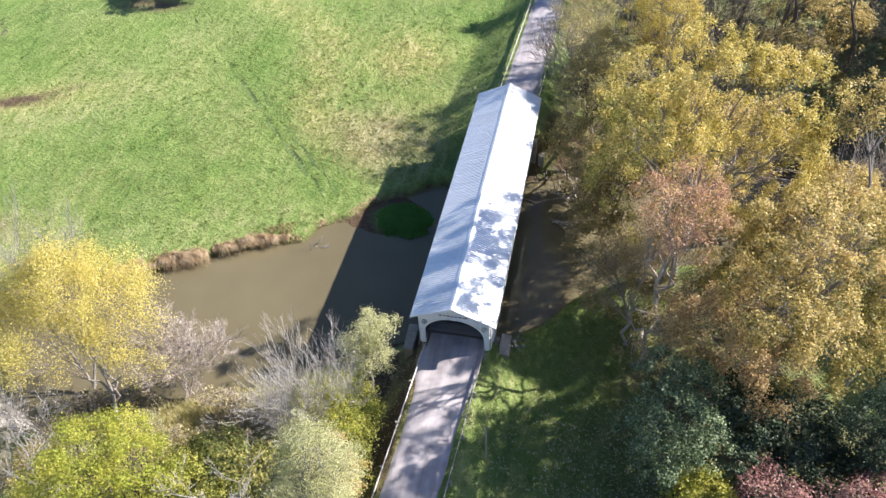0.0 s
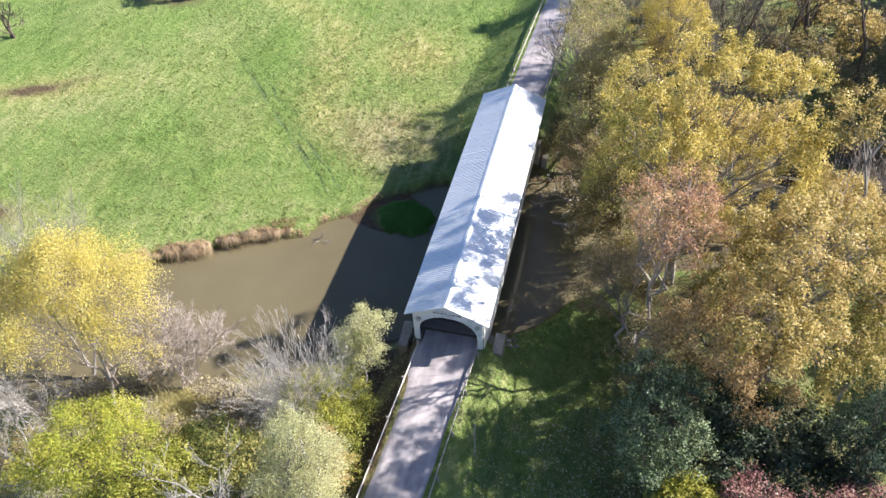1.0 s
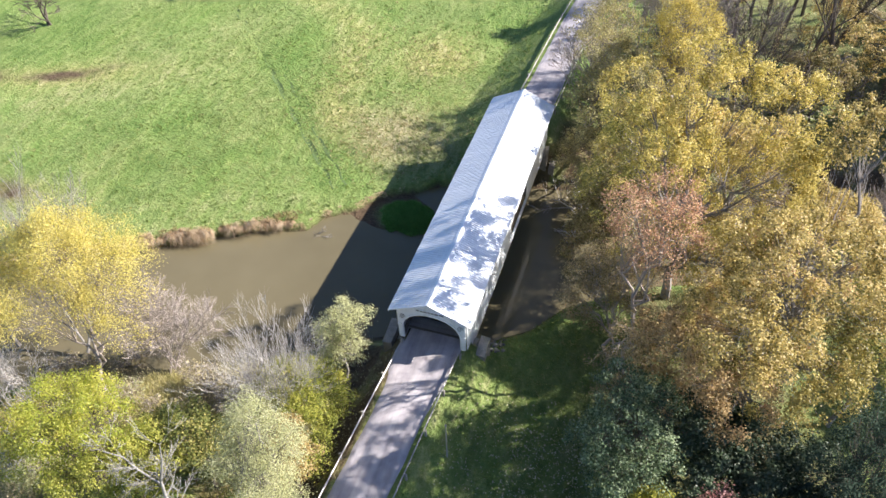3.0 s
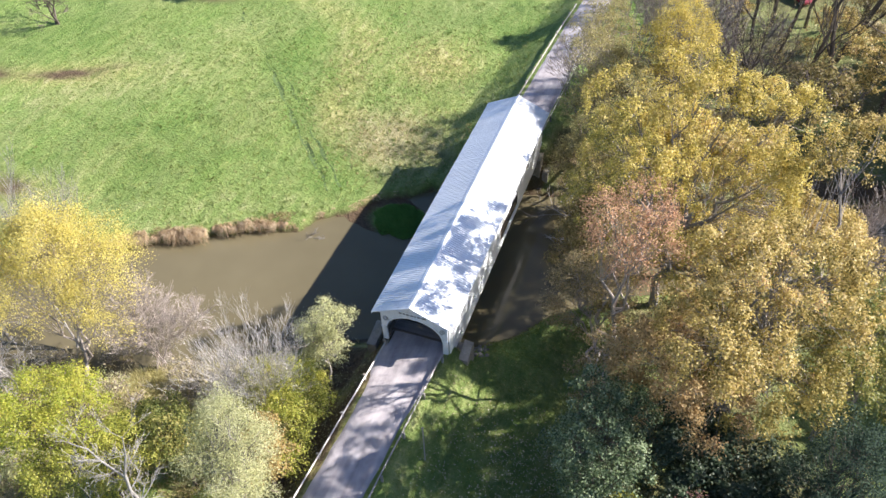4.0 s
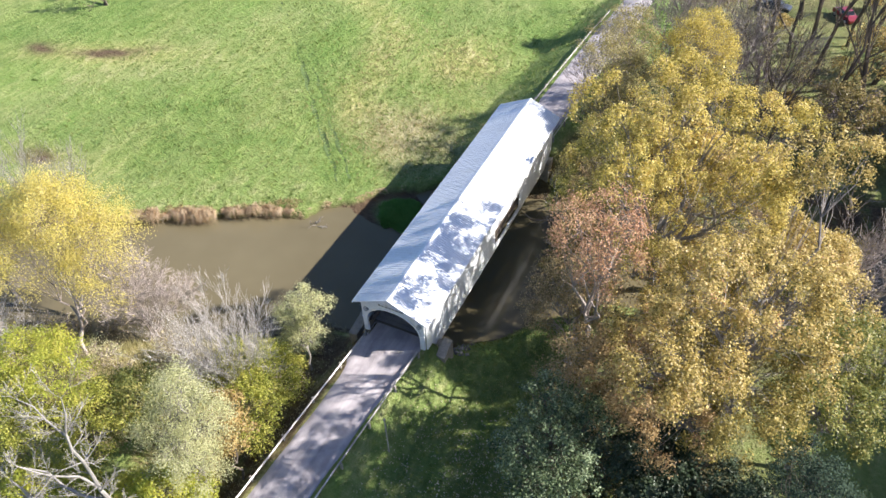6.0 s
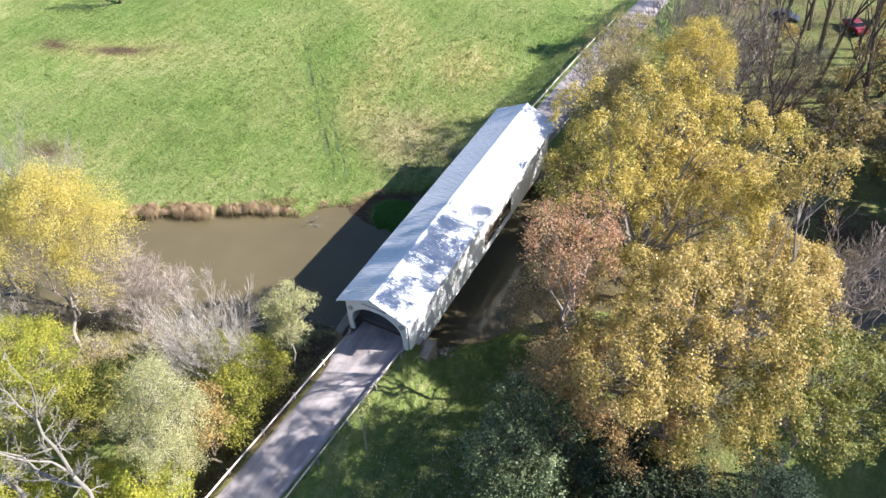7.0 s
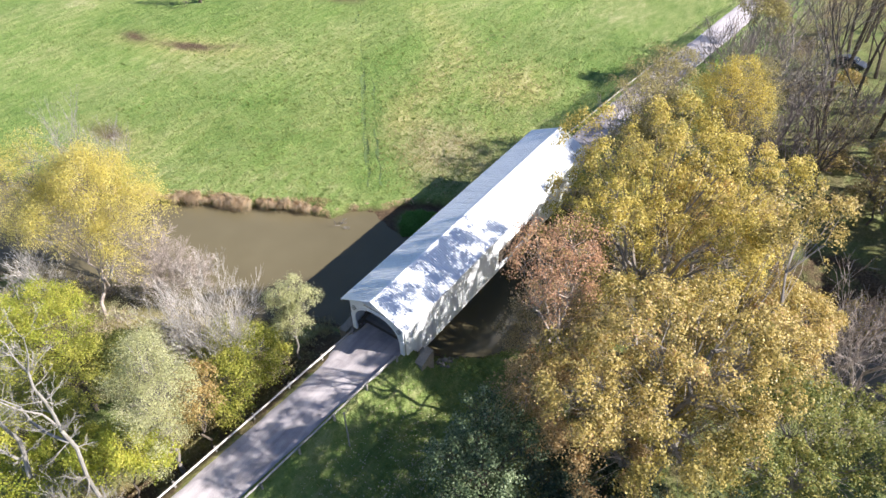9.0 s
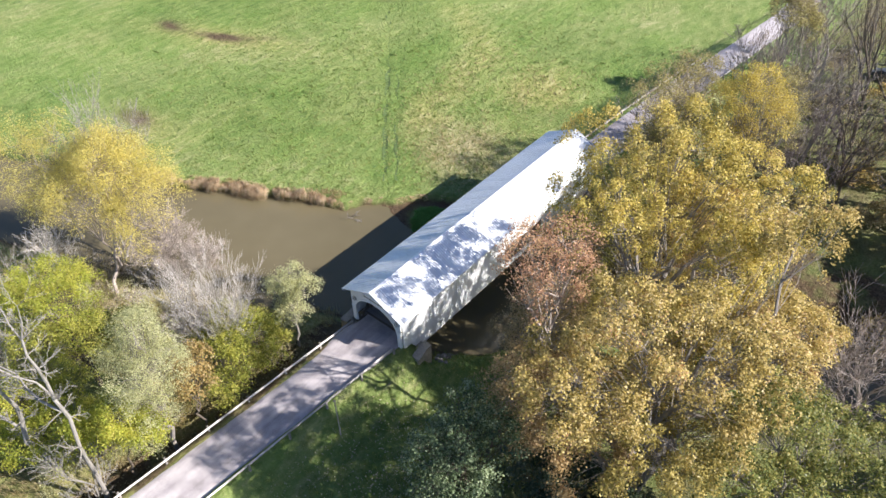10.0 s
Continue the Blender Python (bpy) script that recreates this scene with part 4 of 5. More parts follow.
           # western boughs take the duller colour, shade painted into their leaves
           tones=((L_SHADED, (6, 7, 15), "olive-gold boughs with shade put into the leaf colour"),))
leafy_tree("sycamore_tree", "very tall amber-leaved sycamore with browned lower boughs", "tree", (24, 1, -3.2),
           [(26.0, 9.8, 16.4, 2.1, 4.4), (23.2, 3.0, 13.4, 2.6, 3.6), (27.2, 3.8, 12.6, 2.7, 4.0), (22.4, -1.0, 14.2, 3.8, 4.5), (25.4, 0.8, 12.2, 3.4, 4.2), (20.4, -4.2, 13.2, 3.2, 4.2),
            (24.3, -2.0, 9.6, 3.5, 3.5), (27.0, 6.0, 8.8, 3.1, 3.6), (17.8, -3.6, 10.0, 2.9, 3.4), (18.8, -0.2, 6.2, 2.6, 2.6), (21.4, 5.2, 5.2, 2.9, 2.4), (21.0, 0.6, 5.8, 3.4, 3.4), (25.5, 0.8, 6.4, 4.1, 4.3),
            (22.2, 6.5, 3.6, 3.2, 3.2), (19.4, -3.8, 6.8, 2.3, 2.3), (21.8, -3.4, 6.4, 2.4, 2.2), (27.0, 9.8, 9.2, 3.0, 3.6), (27.8, 12.6, 7.6, 2.9, 3.4), (25.2, 9.6, 6.2, 3.2, 3.5), (17.2, -1.2, 7.0, 2.4, 2.8)],
           L_AMBER, BARK_GREY, 0.6, 0.135, 0.42, 0.50, 0.48, seed=22, loose=0.11, tall=1.4, thin=[0.55, 0.36, 0.5, 0.75, 0.7, 1.0, 0.9, 0.4, 0.8, 0.7, 0.35, 0.7, 0.8, 0.8, 0.8, 0.8, 1.1, 1.1, 1.0, 0.5],
           tones=((L_BROWNED, (8, 9, 11, 14, 15, 19), "browned orange-tan lower boughs"), (L_FADING, (7,), "olive-green inner bough"), (L_OCHRE, (6, 12, 13), "dull ochre lower boughs")))
leafy_tree("sycamore_tree", "young olive-green sycamore beside the amber one", "tree", (30.6, 3.4, -3.4),
           [(29.4, 3.4, 9.2, 2.3, 2.6), (31.2, 5.8, 8.4, 2.2, 2.4), (32.8, 7.4, 6.6, 2.2, 2.4), (29.0, 0.8, 6.6, 2.2, 2.4), (31.4, 2.4, 5.6, 2.2, 2.4), (33.4, 4.4, 4.4, 2.0, 2.2), (34.8, 9.4, 5.6, 2.0, 2.2), (35.4, 6.8, 4.6, 2.0, 2.1)],
           L_FADING, BARK_GREY, 0.55, 0.14, 0.42, 0.55, 0.22, seed=211, loose=0.11, tall=1.0)
leafy_tree("sycamore_tree", "golden sycamore deeper in the wood", "tree", (24, 21, -3.4),
           [(17, 21.5, 4, 3.0, 3.4), (20, 21.5, 6.5, 3.0, 3.4), (22.6, 19.6, 8.4, 3.0, 3.6), (17.5, 18.5, 2.5, 3, 3)], L_AMBER, BARK_GREY, 0.6, 0.2, 0.34, 0.6, 0.35, seed=10, loose=0.18)
leafy_tree("maple_tree", "slim russet-red maple between golden trees", "tree", (14.6, 3.0, -3.0),
           [(15.2, 2.2, 16.0, 2.1, 2.4), (13.6, 1.0, 15.4, 2.0, 2.4), (15.6, 0.2, 14.8, 2.0, 2.3), (14.0, 1.6, 12.0, 1.9, 2.4)], L_RED, BARK_TAN, 0.42, 0.105, 0.22, 0.55, 0.2, seed=13, thin=[0.9, 0.9, 0.8, 0.12], tall=1.2, loose=0.2)
leafy_tree("alder_tree", "olive and brown thinning tree by the water", "tree", (13.6, 4.6, -3.0),
           [(11.5, 6.2, 4.0, 2.4, 2.8), (15.2, -2.4, 7.0, 2.2, 2.6), (11.2, 5.4, 1.8, 1.7, 2.2), (13.2, 5.8, 2.2, 1.8, 2.3), (13.8, 5.0, 7.8, 2.0, 2.5), (15.4, 6.2, 4.6, 2.0, 2.5), (13.0, 7.4, 2.0, 2.2, 2.5), (14.4, -1.8, 4.0, 1.7, 2.0)], L_BROWN, BARK_TAN, 0.45, 0.125, 0.34, 0.65, 0.16, seed=14, thin=[0.9, 0.5, 0.8, 0.8, 0.8, 0.5, 1.0, 0.6], loose=0.2)
leafy_tree("alder_tree", "olive thinning tree leaning over the creek", "tree", (13, 18.8, -3.6),
           [(12, 18, 4.2, 3.2, 3.4), (12.6, 22, 3.5, 3.0, 3.4), (10.6, 15.2, 0.4, 2.6, 2.6), (9.6, 18.4, -0.6, 2.2, 2.2), (10.6, 12.6, 0.0, 2.4, 2.4), (9.8, 21.0, 0.2, 2.0, 2.2)], L_OLIVE, BARK, 0.7, 0.17, 0.36, 0.8, 0.22, seed=15, loose=0.16)
leafy_tree("holly_tree", "dark grey-green holly tree on the shaded grass", "tree", (16.0, -7.6, -3.0),
           [(14.6, -6.8, 9.0, 1.6, 1.6), (16.8, -6.2, 7.8, 1.6, 1.7), (14.4, -9.6, 7.8, 1.5, 1.5), (16.2, -9.0, 8.0, 1.6, 1.5), (18.0, -8.6, 6.2, 1.2, 1.1), (15.0, -10.4, 5.8, 1.4, 1.4), (15.4, -7.9, 8.6, 1.7, 1.6), (17.0, -9.4, 5.6, 1.3, 1.3), (15.4, -8.6, 4.6, 1.9, 2.1), (16, -8, 1.6, 2.0, 2.2), (13.6, -8.4, 6.2, 1.4, 1.6)],
           L_HOLLY, BARK, 0.42, 0.13, 0.45, 0.75, 0.2, seed=16, loose=0.1, tall=0.5)
leafy_tree("cedar_tree", "dark blue-green cedar in the shade", "tree", (30, -5, -3.3),
           [(29.6, -4.2, 7.4, 1.6, 2.4), (30.4, -4.0, 5.0, 2.2, 2.4), (29.0, -5.4, 3.6, 2.2, 2.4), (31.4, -5.6, 2.6, 2.3, 2.4), (29.6, -5.0, 0.6, 2.8, 2.4)], L_CEDAR, BARK, 0.5, 0.1, 0.4, 0.75, 0.22, seed=116, loose=0.15, tall=0.5)
leafy_tree("holly_bush", "dark green bush in deep shade", "bush", (22, -6.5, -3.2),
           [(21, -7, 1.2, 2.6, 2.4), (24, -6.5, 0.6, 2.6, 2.4), (27, -7.5, 0.2, 2.6, 2.2)], L_DARK, BARK, 0.8, 0.2, 0.7, 0.8, 0.15, seed=17)
leafy_tree("holly_bush", "dark evergreen undergrowth below the tall sycamore", "bush", (23, -3, -3.2),
           [(18.6, -3.8, 2.4, 2.3, 2.4), (21.6, -3.4, 1.6, 2.4, 2.4), (24.6, -3.6, 1.2, 2.5, 2.4), (27.8, -4.2, 0.6, 2.5, 2.3), (23, -1, -0.6, 2.4, 2.2)], L_DARK, BARK, 0.7, 0.18, 0.55, 0.8, 0.15, seed=117, loose=0.14)
leafy_tree("dogwood_bush", "dogwood bush with faded crimson leaves", "bush", (24, -9.8, -3.2),
           [(22.0, -10.2, 3.0, 1.7, 1.8), (24.4, -10.0, 1.8, 1.6, 1.6), (27.2, -9.6, 2.2, 1.9, 1.8), (29.6, -9.4, 1.8, 1.8, 1.7)], L_CRIMSON, BARK, 0.5, 0.14, 0.45, 0.65, 0.14, seed=18, loose=0.2)
leafy_tree("hazel_bush", "small yellow hazel bush in shade", "bush", (18.6, -10.5, -3.0),
           [(18.6, -10.4, 1.9, 1.5, 1.6), (17.6, -10.2, 0.5, 1.3, 1.5), (19.6, -10.2, 0.4, 1.4, 1.5)], L_LIME, BARK, 0.5, 0.13, 0.7, 0.8, 0.1, seed=19, loose=0.15)
leafy_tree("maple_tree", "rounded bright yellow maple beyond the bridge", "tree", (14.7, 37.0, -3.3),
           [(14.8, 36.4, 11.6, 2.7, 2.7), (13.4, 36.2, 9.4, 2.3, 2.7), (16.2, 37, 9.4, 2.4, 2.7), (14.5, 37, 5.6, 2.6, 3)], L_GOLD, BARK_GREY, 0.5, 0.12, 0.34, 0.8, 0.24, seed=20, loose=0.2, tall=0.5)
leafy_tree("alder_tree", "olive tree crowding the lane beyond the bridge", "tree", (9.4, 29.5, -3.8),
           [(7.4, 31.5, 5.0, 2.6, 2.6), (9.8, 27.5, 4.2, 3.0, 3.0), (7.2, 26.4, 0.6, 2.2, 2.4), (10.8, 31, 6, 2.8, 2.9), (7.0, 34.4, 2.0, 2.0, 2.4), (8.6, 23.6, 0.2, 2.4, 2.4), (6.6, 29.0, -0.4, 1.9, 2.2), (9.4, 35.5, 6.0, 2.4, 2.8), (7.4, 38.4, 2.4, 2.0, 2.4)], L_HORNBEAM, BARK, 0.6, 0.17, 0.42, 0.75, 0.22, seed=21, loose=0.18, thin=[0.7, 1, 1, 0.7, 0.9, 1, 1, 0.6, 0.9])
leafy_tree("alder_tree", "green and yellow scrubby tree at the creek's bend", "tree", (13.5, 25.5, -3.5),
           [(12.5, 25, 5.5, 3.0, 3.2), (16, 27, 6, 3.3, 3.5), (19, 24, 5.5, 3.5, 3.5), (12.2, 23.6, 0.0, 2.5, 2.3), (14.6, 25, 1.6, 2.6, 2.5), (11.2, 26.2, -0.4, 2.0, 2.0)], L_YELLOW, BARK, 0.95, 0.22, 0.55, 0.75, 0.22, seed=22)
for i, (x, y, ht) in enumerate([(6.2, 35.8, 10.5), (6.4, 40.8, 10.5), (6.6, 46, 9), (9.4, 55, 12), (9.0, 64, 12), (12.5, 58, 13), (11.5, 68, 14), (12, 77, 14)]):
    bare_tree("thin_tree", "half-bare greyish tree with olive-tan leaves near the lane", (x, y, float(height(x, y))), ht, BARK_TAN, 3, 4, 0.11, 0.42, seed=90 + i, lift=1.2, fine=0.018, leafsize=0.14,
              leaf=(L_TAN, L_OLIVE, L_SAGE)[i % 3], count=70, group="thin trees along the lane", lean=(0.0, 0.0))
for i, (x, y) in enumerate([(6.4, 33.6), (6.2, 38.2), (6.4, 42.8), (14.4, 46.5), (14.8, 42)]):
    z = float(height(x, y))
    leafy_tree("hornbeam_tree", "half-bare hornbeam with tan and olive leaves by the lane", "tree", (x, y, z), [(x - 0.7, y - 0.4, z + 11.6, 1.8, 1.7), (x + 0.6, y + 1.6, z + 10.4, 1.9, 1.9), (x + 1.8, y - 0.8, z + 9.2, 1.9, 2.1)], L_HORNBEAM, BARK_TAN, 0.5, 0.13, 0.24, 0.6, 0.16, seed=190 + i, loose=0.22, group="hornbeams along the lane")
leafy_tree("hornbeam_tree", "small leafy hornbeam where the lane leaves the meadow", "tree", (9.2, 65.4, -3.4), [(9.0, 65.2, 8.0, 2.4, 2.2), (10.6, 66.0, 6.4, 2.0, 2.0)], L_HORNBEAM, BARK_GREY, 0.6, 0.16, 0.5, 0.9, 0.16, seed=197, loose=0.2)

for i, (x, y, ht) in enumerate([(17, 45, 9), (20, 50, 10), (23, 57, 10), (31, 47, 9), (18, 60, 10), (22, 44, 8)]):
    bare_tree("scrub_tree", "leafless purplish-grey scrub tree under the tall trunks", (x, y, float(height(x, y))), ht, BARK_TWIG, 3, 4, 0.07, 0.5, seed=510 + i, lift=0.8, fine=0.018, group="leafless scrub in the woods")
rw = random.Random(77)
WOODS = [(16, 47), (21, 55), (24, 44), (19, 68), (33, 76), (24, 78), (13, 74), (42, 48), (46, 66), (18, 52), (22, 48), (38, 74)]
WOODS += [(rw.uniform(14, 58), rw.uniform(70, 100)) for _ in range(5)]
for i, (x, y) in enumerate(WOODS):
    bare_tree("woodland_tree", "tall thin leafless tree in the brown woods", (x, y, float(height(x, y))), rw.uniform(13, 19),
              (BARK, BARK_GREY)[i % 3 == 0], 1, 4, rw.uniform(0.18, 0.30), 0.46, lean=(0.12 * math.sin(i * 2.1), 0.10 * math.cos(i * 1.3)), seed=40 + i, lift=0.9,
              leaf=(None, L_TAN, L_OLIVE)[i % 3], count=110, fine=0.016, leafsize=0.15, group="bare woodland trees")
bare_tree("woodland_tree", "bare purplish-grey twiggy tree", (34, 20, -3.4), 14, BARK_TAN, 3, 5, 0.16, 0.5, seed=70, fine=0.014)
bare_tree("woodland_tree", "bare purplish-grey twiggy tree", (37.5, 22, -3.4), 11, BARK_TAN, 3, 4, 0.13, 0.5, seed=71, fine=0.014)
for i, (x, y, ht, lx) in enumerate([(29.3, 50.5, 30, 0.03), (26.8, 61.9, 28, 0.02), (26.0, 71.3, 28, -0.05), (21.6, 59.5, 26, -0.03), (32.8, 51.8, 28, -0.04), (34, 63, 29, 0.03), (30.5, 72, 28, 0.04), (37.5, 48, 28, 0.05), (40, 58, 29, 0.0), (23.6, 66, 27, 0.05), (20.4, 75, 26, 0.0)]):
    bare_tree("woodland_tree", "tall dark slender-trunked tree in the woods", (x, y, float(height(x, y))), ht, BARK, 1, 3, 0.26 + 0.04 * (i % 3), 0.26, lean=(lx, 0.02), seed=300 + i, lift=1.6, leaf=(None, L_TAN)[i % 2], count=60, fine=0.02, leafsize=0.15, group="bare woodland trees")
for i, (x, y) in enumerate([(31.5, 57.5), (35.5, 66), (36, 51), (30, 44)]):
    leafy_tree("beech_tree", "thin orange-olive young beech under the bare trees", "tree", (x, y, -3.4), [(x, y, 3.5, 2.6, 2.8), (x + 1.8, y + 1, 1.5, 2.2, 2.4), (x - 1, y - 1, 0.5, 1.8, 2.0)], (L_AMBER, L_OLIVE)[i % 2], BARK, 0.7, 0.22, 0.3, 0.7, 0.12, seed=340 + i, group="young beeches in the woods")
# made-up oaks out of view, added to shade the woods and lawn
for i, (x, y, s) in enumerate([(56, 17, 4.4), (60, 34, 5), (57, 44, 4.8), (64, 54, 5), (58, 66, 5), (66, 76, 5), (52, 36, 4.4), (53, 50, 4.4)]):
    leafy_tree("oak_tree", "unseen oak added on the sunny side to shade the woods", "tree", (x, y, -3.4), [(x, y, 11.5, s, 4.8), (x + 3, y + 4, 8.5, s, 4.8), (x - 2, y - 3, 5.5, s, 4.6)], L_OLIVE, BARK, 1.5, 1.0, 0.9, 0.9, 0.4, seed=320 + i, group="oaks beyond the woods")
for i, (x, y, s) in enumerate([(29, 55, 1.6), (36, 46, 1.5), (41, 57, 2.0), (33, 30, 1.6), (20, 42, 1.5), (24, 52, 1.3), (16, 64, 1.6), (21, 72, 1.4), (38, 68, 1.8), (45, 55, 1.7), (27, 46, 1.2), (33, 84, 1.5)]):
    z = float(height(x, y))
    leafy_tree("scrub_bush", "low orange-tan bush under the bare trees", "bush", (x, y, z), [(x, y, z + s * 0.9, s, s * 0.9), (x + s * 0.8, y + 0.4, z + s * 0.7, s * 0.8, s * 0.8)], L_AMBER if i % 2 else L_TAN, BARK, 0.6, 0.2, 0.6, 0.8, 0.08, seed=80 + i, group="scrub under the woods")

# ---- trees and bushes on the near left bank ----
leafy_tree("willow_tree", "bright lemon-yellow willow leaning on the creek bank", "tree", (-24.4, -11.4, -3.8),
           [(-27.6, -5.8, 8.4, 3.0, 3.0), (-30.3, -6, 6.6, 3.2, 3.2), (-25.8, -4.4, 5.8, 3.1, 2.9), (-24.2, -6.2, 4.4, 2.6, 2.4), (-29.2, -8.4, 5.0, 3.2, 2.8), (-23.4, -8.0, 3.0, 1.8, 1.5)], L_LEMON, BARK_TAN, 0.8, 0.1, 0.46, 1.0, 0.2, seed=30, droop=0.35, loose=0.42, tall=0.32, thin=[1, 1, 1, 0.9, 0.7, 0.6])
leafy_tree("willow_tree", "thin pale yellow willow on the creek bank", "tree", (-37, -8, -3.8),
           [(-36, -7, 7, 3.4, 3.0), (-40, -9, 6, 3.4, 3.0), (-34.4, -10, 4.4, 2.8, 2.4)], L_LEMON, BARK_GREY, 0.8, 0.1, 0.26, 0.8, 0.22, seed=31, droop=0.35, loose=0.4, tall=0.35)
bare_tree("elder_bush", "leafless pale brown twiggy bush at the water's edge", (-21.8, -6.0, -3.9), 8.6, BARK_TAN, 5, 5, 0.08, 0.6, seed=36, category="bush", lean=(0.1, 0.12), lift=0.8, fine=0.012)
bare_tree("elder_bush", "leafless silver-grey bush below the willow", (-30.5, -12.2, -3.7), 7.0, BARK_PALE, 5, 4, 0.07, 0.5, seed=138, category="bush", lift=0.8, fine=0.012)
bare_tree("poplar_tree", "wispy pale leafless tree behind the willow", (-30.2, -6.6, -3.8), 16.5, BARK_DEAD, 2, 5, 0.12, 0.34, seed=431, lift=1.8, fine=0.009)
bare_tree("elder_bush", "leafless grey-brown bush on the bank", (-17.0, -7.5, -3.8), 3.8, BARK_TAN, 5, 4, 0.075, 0.55, seed=132, category="bush", leaf=L_TAN, count=300)
bare_tree("ash_tree", "pale leafless many-stemmed tree", (-10.2, -9.8, -3.2), 12, BARK_PALE, 5, 5, 0.055, 0.28, seed=41, lift=1.5, lean=(0.1, 0.06), fine=0.006, fan=0.14)
bare_tree("ash_tree", "pale grey leafless many-stemmed tree", (-10.6, -12.6, -3.6), 7, BARK_DEAD, 3, 4, 0.06, 0.42, seed=233, lift=1.2)
leafy_tree("privet_tree", "grey-green small tree with tufted boughs by the bridge end", "tree", (-6.0, -4.0, -2.2),
           [(-5.2, -4.0, 6.2, 1.2, 0.9), (-4.3, -3.2, 5.0, 1.0, 0.8), (-6.2, -4.4, 5.2, 1.0, 0.8), (-5.3, -3.0, 4.4, 1.2, 0.9), (-6.7, -3.8, 3.4, 1.0, 0.9), (-5.0, -4.6, 3.0, 1.2, 1.1), (-6.2, -4.2, 1.4, 1.1, 1.1), (-7.2, -3.2, 1.8, 0.9, 0.9)],
           L_SAGE, BARK_GREY, 0.4, 0.1, 0.5, 0.75, 0.12, seed=34, loose=0.16, tall=0.55)
leafy_tree("lilac_bush", "yellow-green bush below the embankment", "bush", (-6.2, -9.2, -2.6),
           [(-6, -10.4, 1.8, 2.0, 2.0), (-7.0, -7.9, 1.6, 2.0, 2.1), (-5.6, -7.2, 0.0, 1.5, 1.6), (-5.4, -11.4, -0.2, 1.6, 1.7), (-7.4, -6.2, 0.2, 1.5, 1.7), (-8.6, -8.8, 2.0, 1.6, 2.0), (-9.4, -10.4, 0.6, 1.5, 1.8)], L_LILAC, BARK, 0.5, 0.12, 0.5, 0.85, 0.1, seed=35, loose=0.2)
leafy_tree("locust_tree", "pale sage-green tall tree beside the lane", "tree", (-6.0, -16.8, -3.0),
           [(-3.6, -16.8, 12.2, 1.2, 1.2), (-5.0, -15.8, 10.8, 1.5, 1.3), (-2.8, -16.6, 9.6, 1.3, 1.5), (-4.4, -16.6, 10.2, 1.6, 1.7), (-3.6, -18.0, 8.8, 1.6, 1.7), (-5.2, -17.6, 8.2, 1.7, 1.8), (-4.2, -15.9, 7.4, 1.5, 1.7), (-3.8, -17.6, 5.6, 1.7, 1.8), (-5.2, -16.4, 5.4, 1.7, 1.8), (-4.8, -18.6, 4.0, 1.7, 1.8), (-5.6, -18.6, 1.4, 1.6, 1.7)], L_SAGE, BARK_GREY, 0.5, 0.072, 0.34, 0.75, 0.2, seed=36, loose=0.22, droop=0.2, tall=0.4)
leafy_tree("maple_bush", "small orange-leaved maple beside the lane", "tree", (-4.8, -14.6, -2.2),
           [(-4.4, -15.2, 5.0, 1.5, 1.7), (-4.4, -14.2, 3.6, 1.3, 1.4), (-5.0, -13.4, 5.0, 1.2, 1.3)], L_ORANGE, BARK, 0.5, 0.14, 0.5, 0.8, 0.1, seed=37, loose=0.16)
leafy_tree("box_elder_tree", "broad lime-green and yellow tree on the near bank", "tree", (-17, -17.2, -3.7),
           [(-18.5, -15.6, 5.4, 2.3, 2.2), (-21.5, -16.4, 4.6, 2.5, 2.3), (-16.4, -17.2, 6.2, 2.3, 2.2), (-19, -18, 5.6, 2.5, 2.3), (-14.4, -17.4, 4.6, 2.2, 2.2), (-13, -18.6, 3.6, 2.1, 2.1), (-22.5, -18.2, 3.6, 2.3, 2.2), (-16, -19.6, 3.8, 2.5, 2.3)], L_LEAFY, BARK, 0.55, 0.11, 0.36, 0.7, 0.28, seed=38, loose=0.2, tones=((L_LILAC, (4, 5, 7), "duller olive-yellow boughs"),))
leafy_tree("box_elder_tree", "small olive-yellow tree in the near brush", "tree", (-12, -14.8, -3.6),
           [(-12.2, -15.0, 3.6, 2.0, 2.0), (-10.6, -14.2, 2.4, 1.8, 1.9), (-14.6, -14.8, 2.2, 2.0, 1.9)], L_FADING, BARK, 0.6, 0.13, 0.6, 0.85, 0.14, seed=238, loose=0.2)
leafy_tree("hawthorn_tree", "small yellow-green tree beside the lane", "tree", (-6.6, -20.2, -3.0),
           [(-4.9, -19.6, 4.4, 1.6, 1.7), (-6, -19.0, 2.6, 1.7, 1.7), (-7, -21.0, 3.4, 1.6, 1.6), (-4.4, -18.4, 2.4, 1.4, 1.6)], L_LEAFY, BARK, 0.5, 0.12, 0.65, 0.85, 0.1, seed=239, loose=0.18)


def dead_snag(label, limbs, seed, twig, fine):
    """A dead tree by the run of its main limbs, rows of places with their thickness, and forking bare branches from them."""
    r = np.random.default_rng(seed)
    base = np.array(limbs[0][0][:3])
    root = thing("dead_tree", label, "tree", tuple(base))
    side = {0: [], 1: [], 2: []}
    for k, run in enumerate(limbs):
        run = [np.array(p, float) - np.array([*base, 0]) for p in run]
        segs = []
        for a, b in zip(run, run[1:]):
            mid = (a + b) / 2 + np.array([*r.normal(0, 0.05 * np.linalg.norm(b - a), 3), 0])
            segs += [(*a[:3], *mid[:3], a[3], mid[3]), (*mid[:3], *b[:3], mid[3], b[3])]
            for q in (a, mid, b):
                if q[2] > 3.0:
                    for _ in range(2):
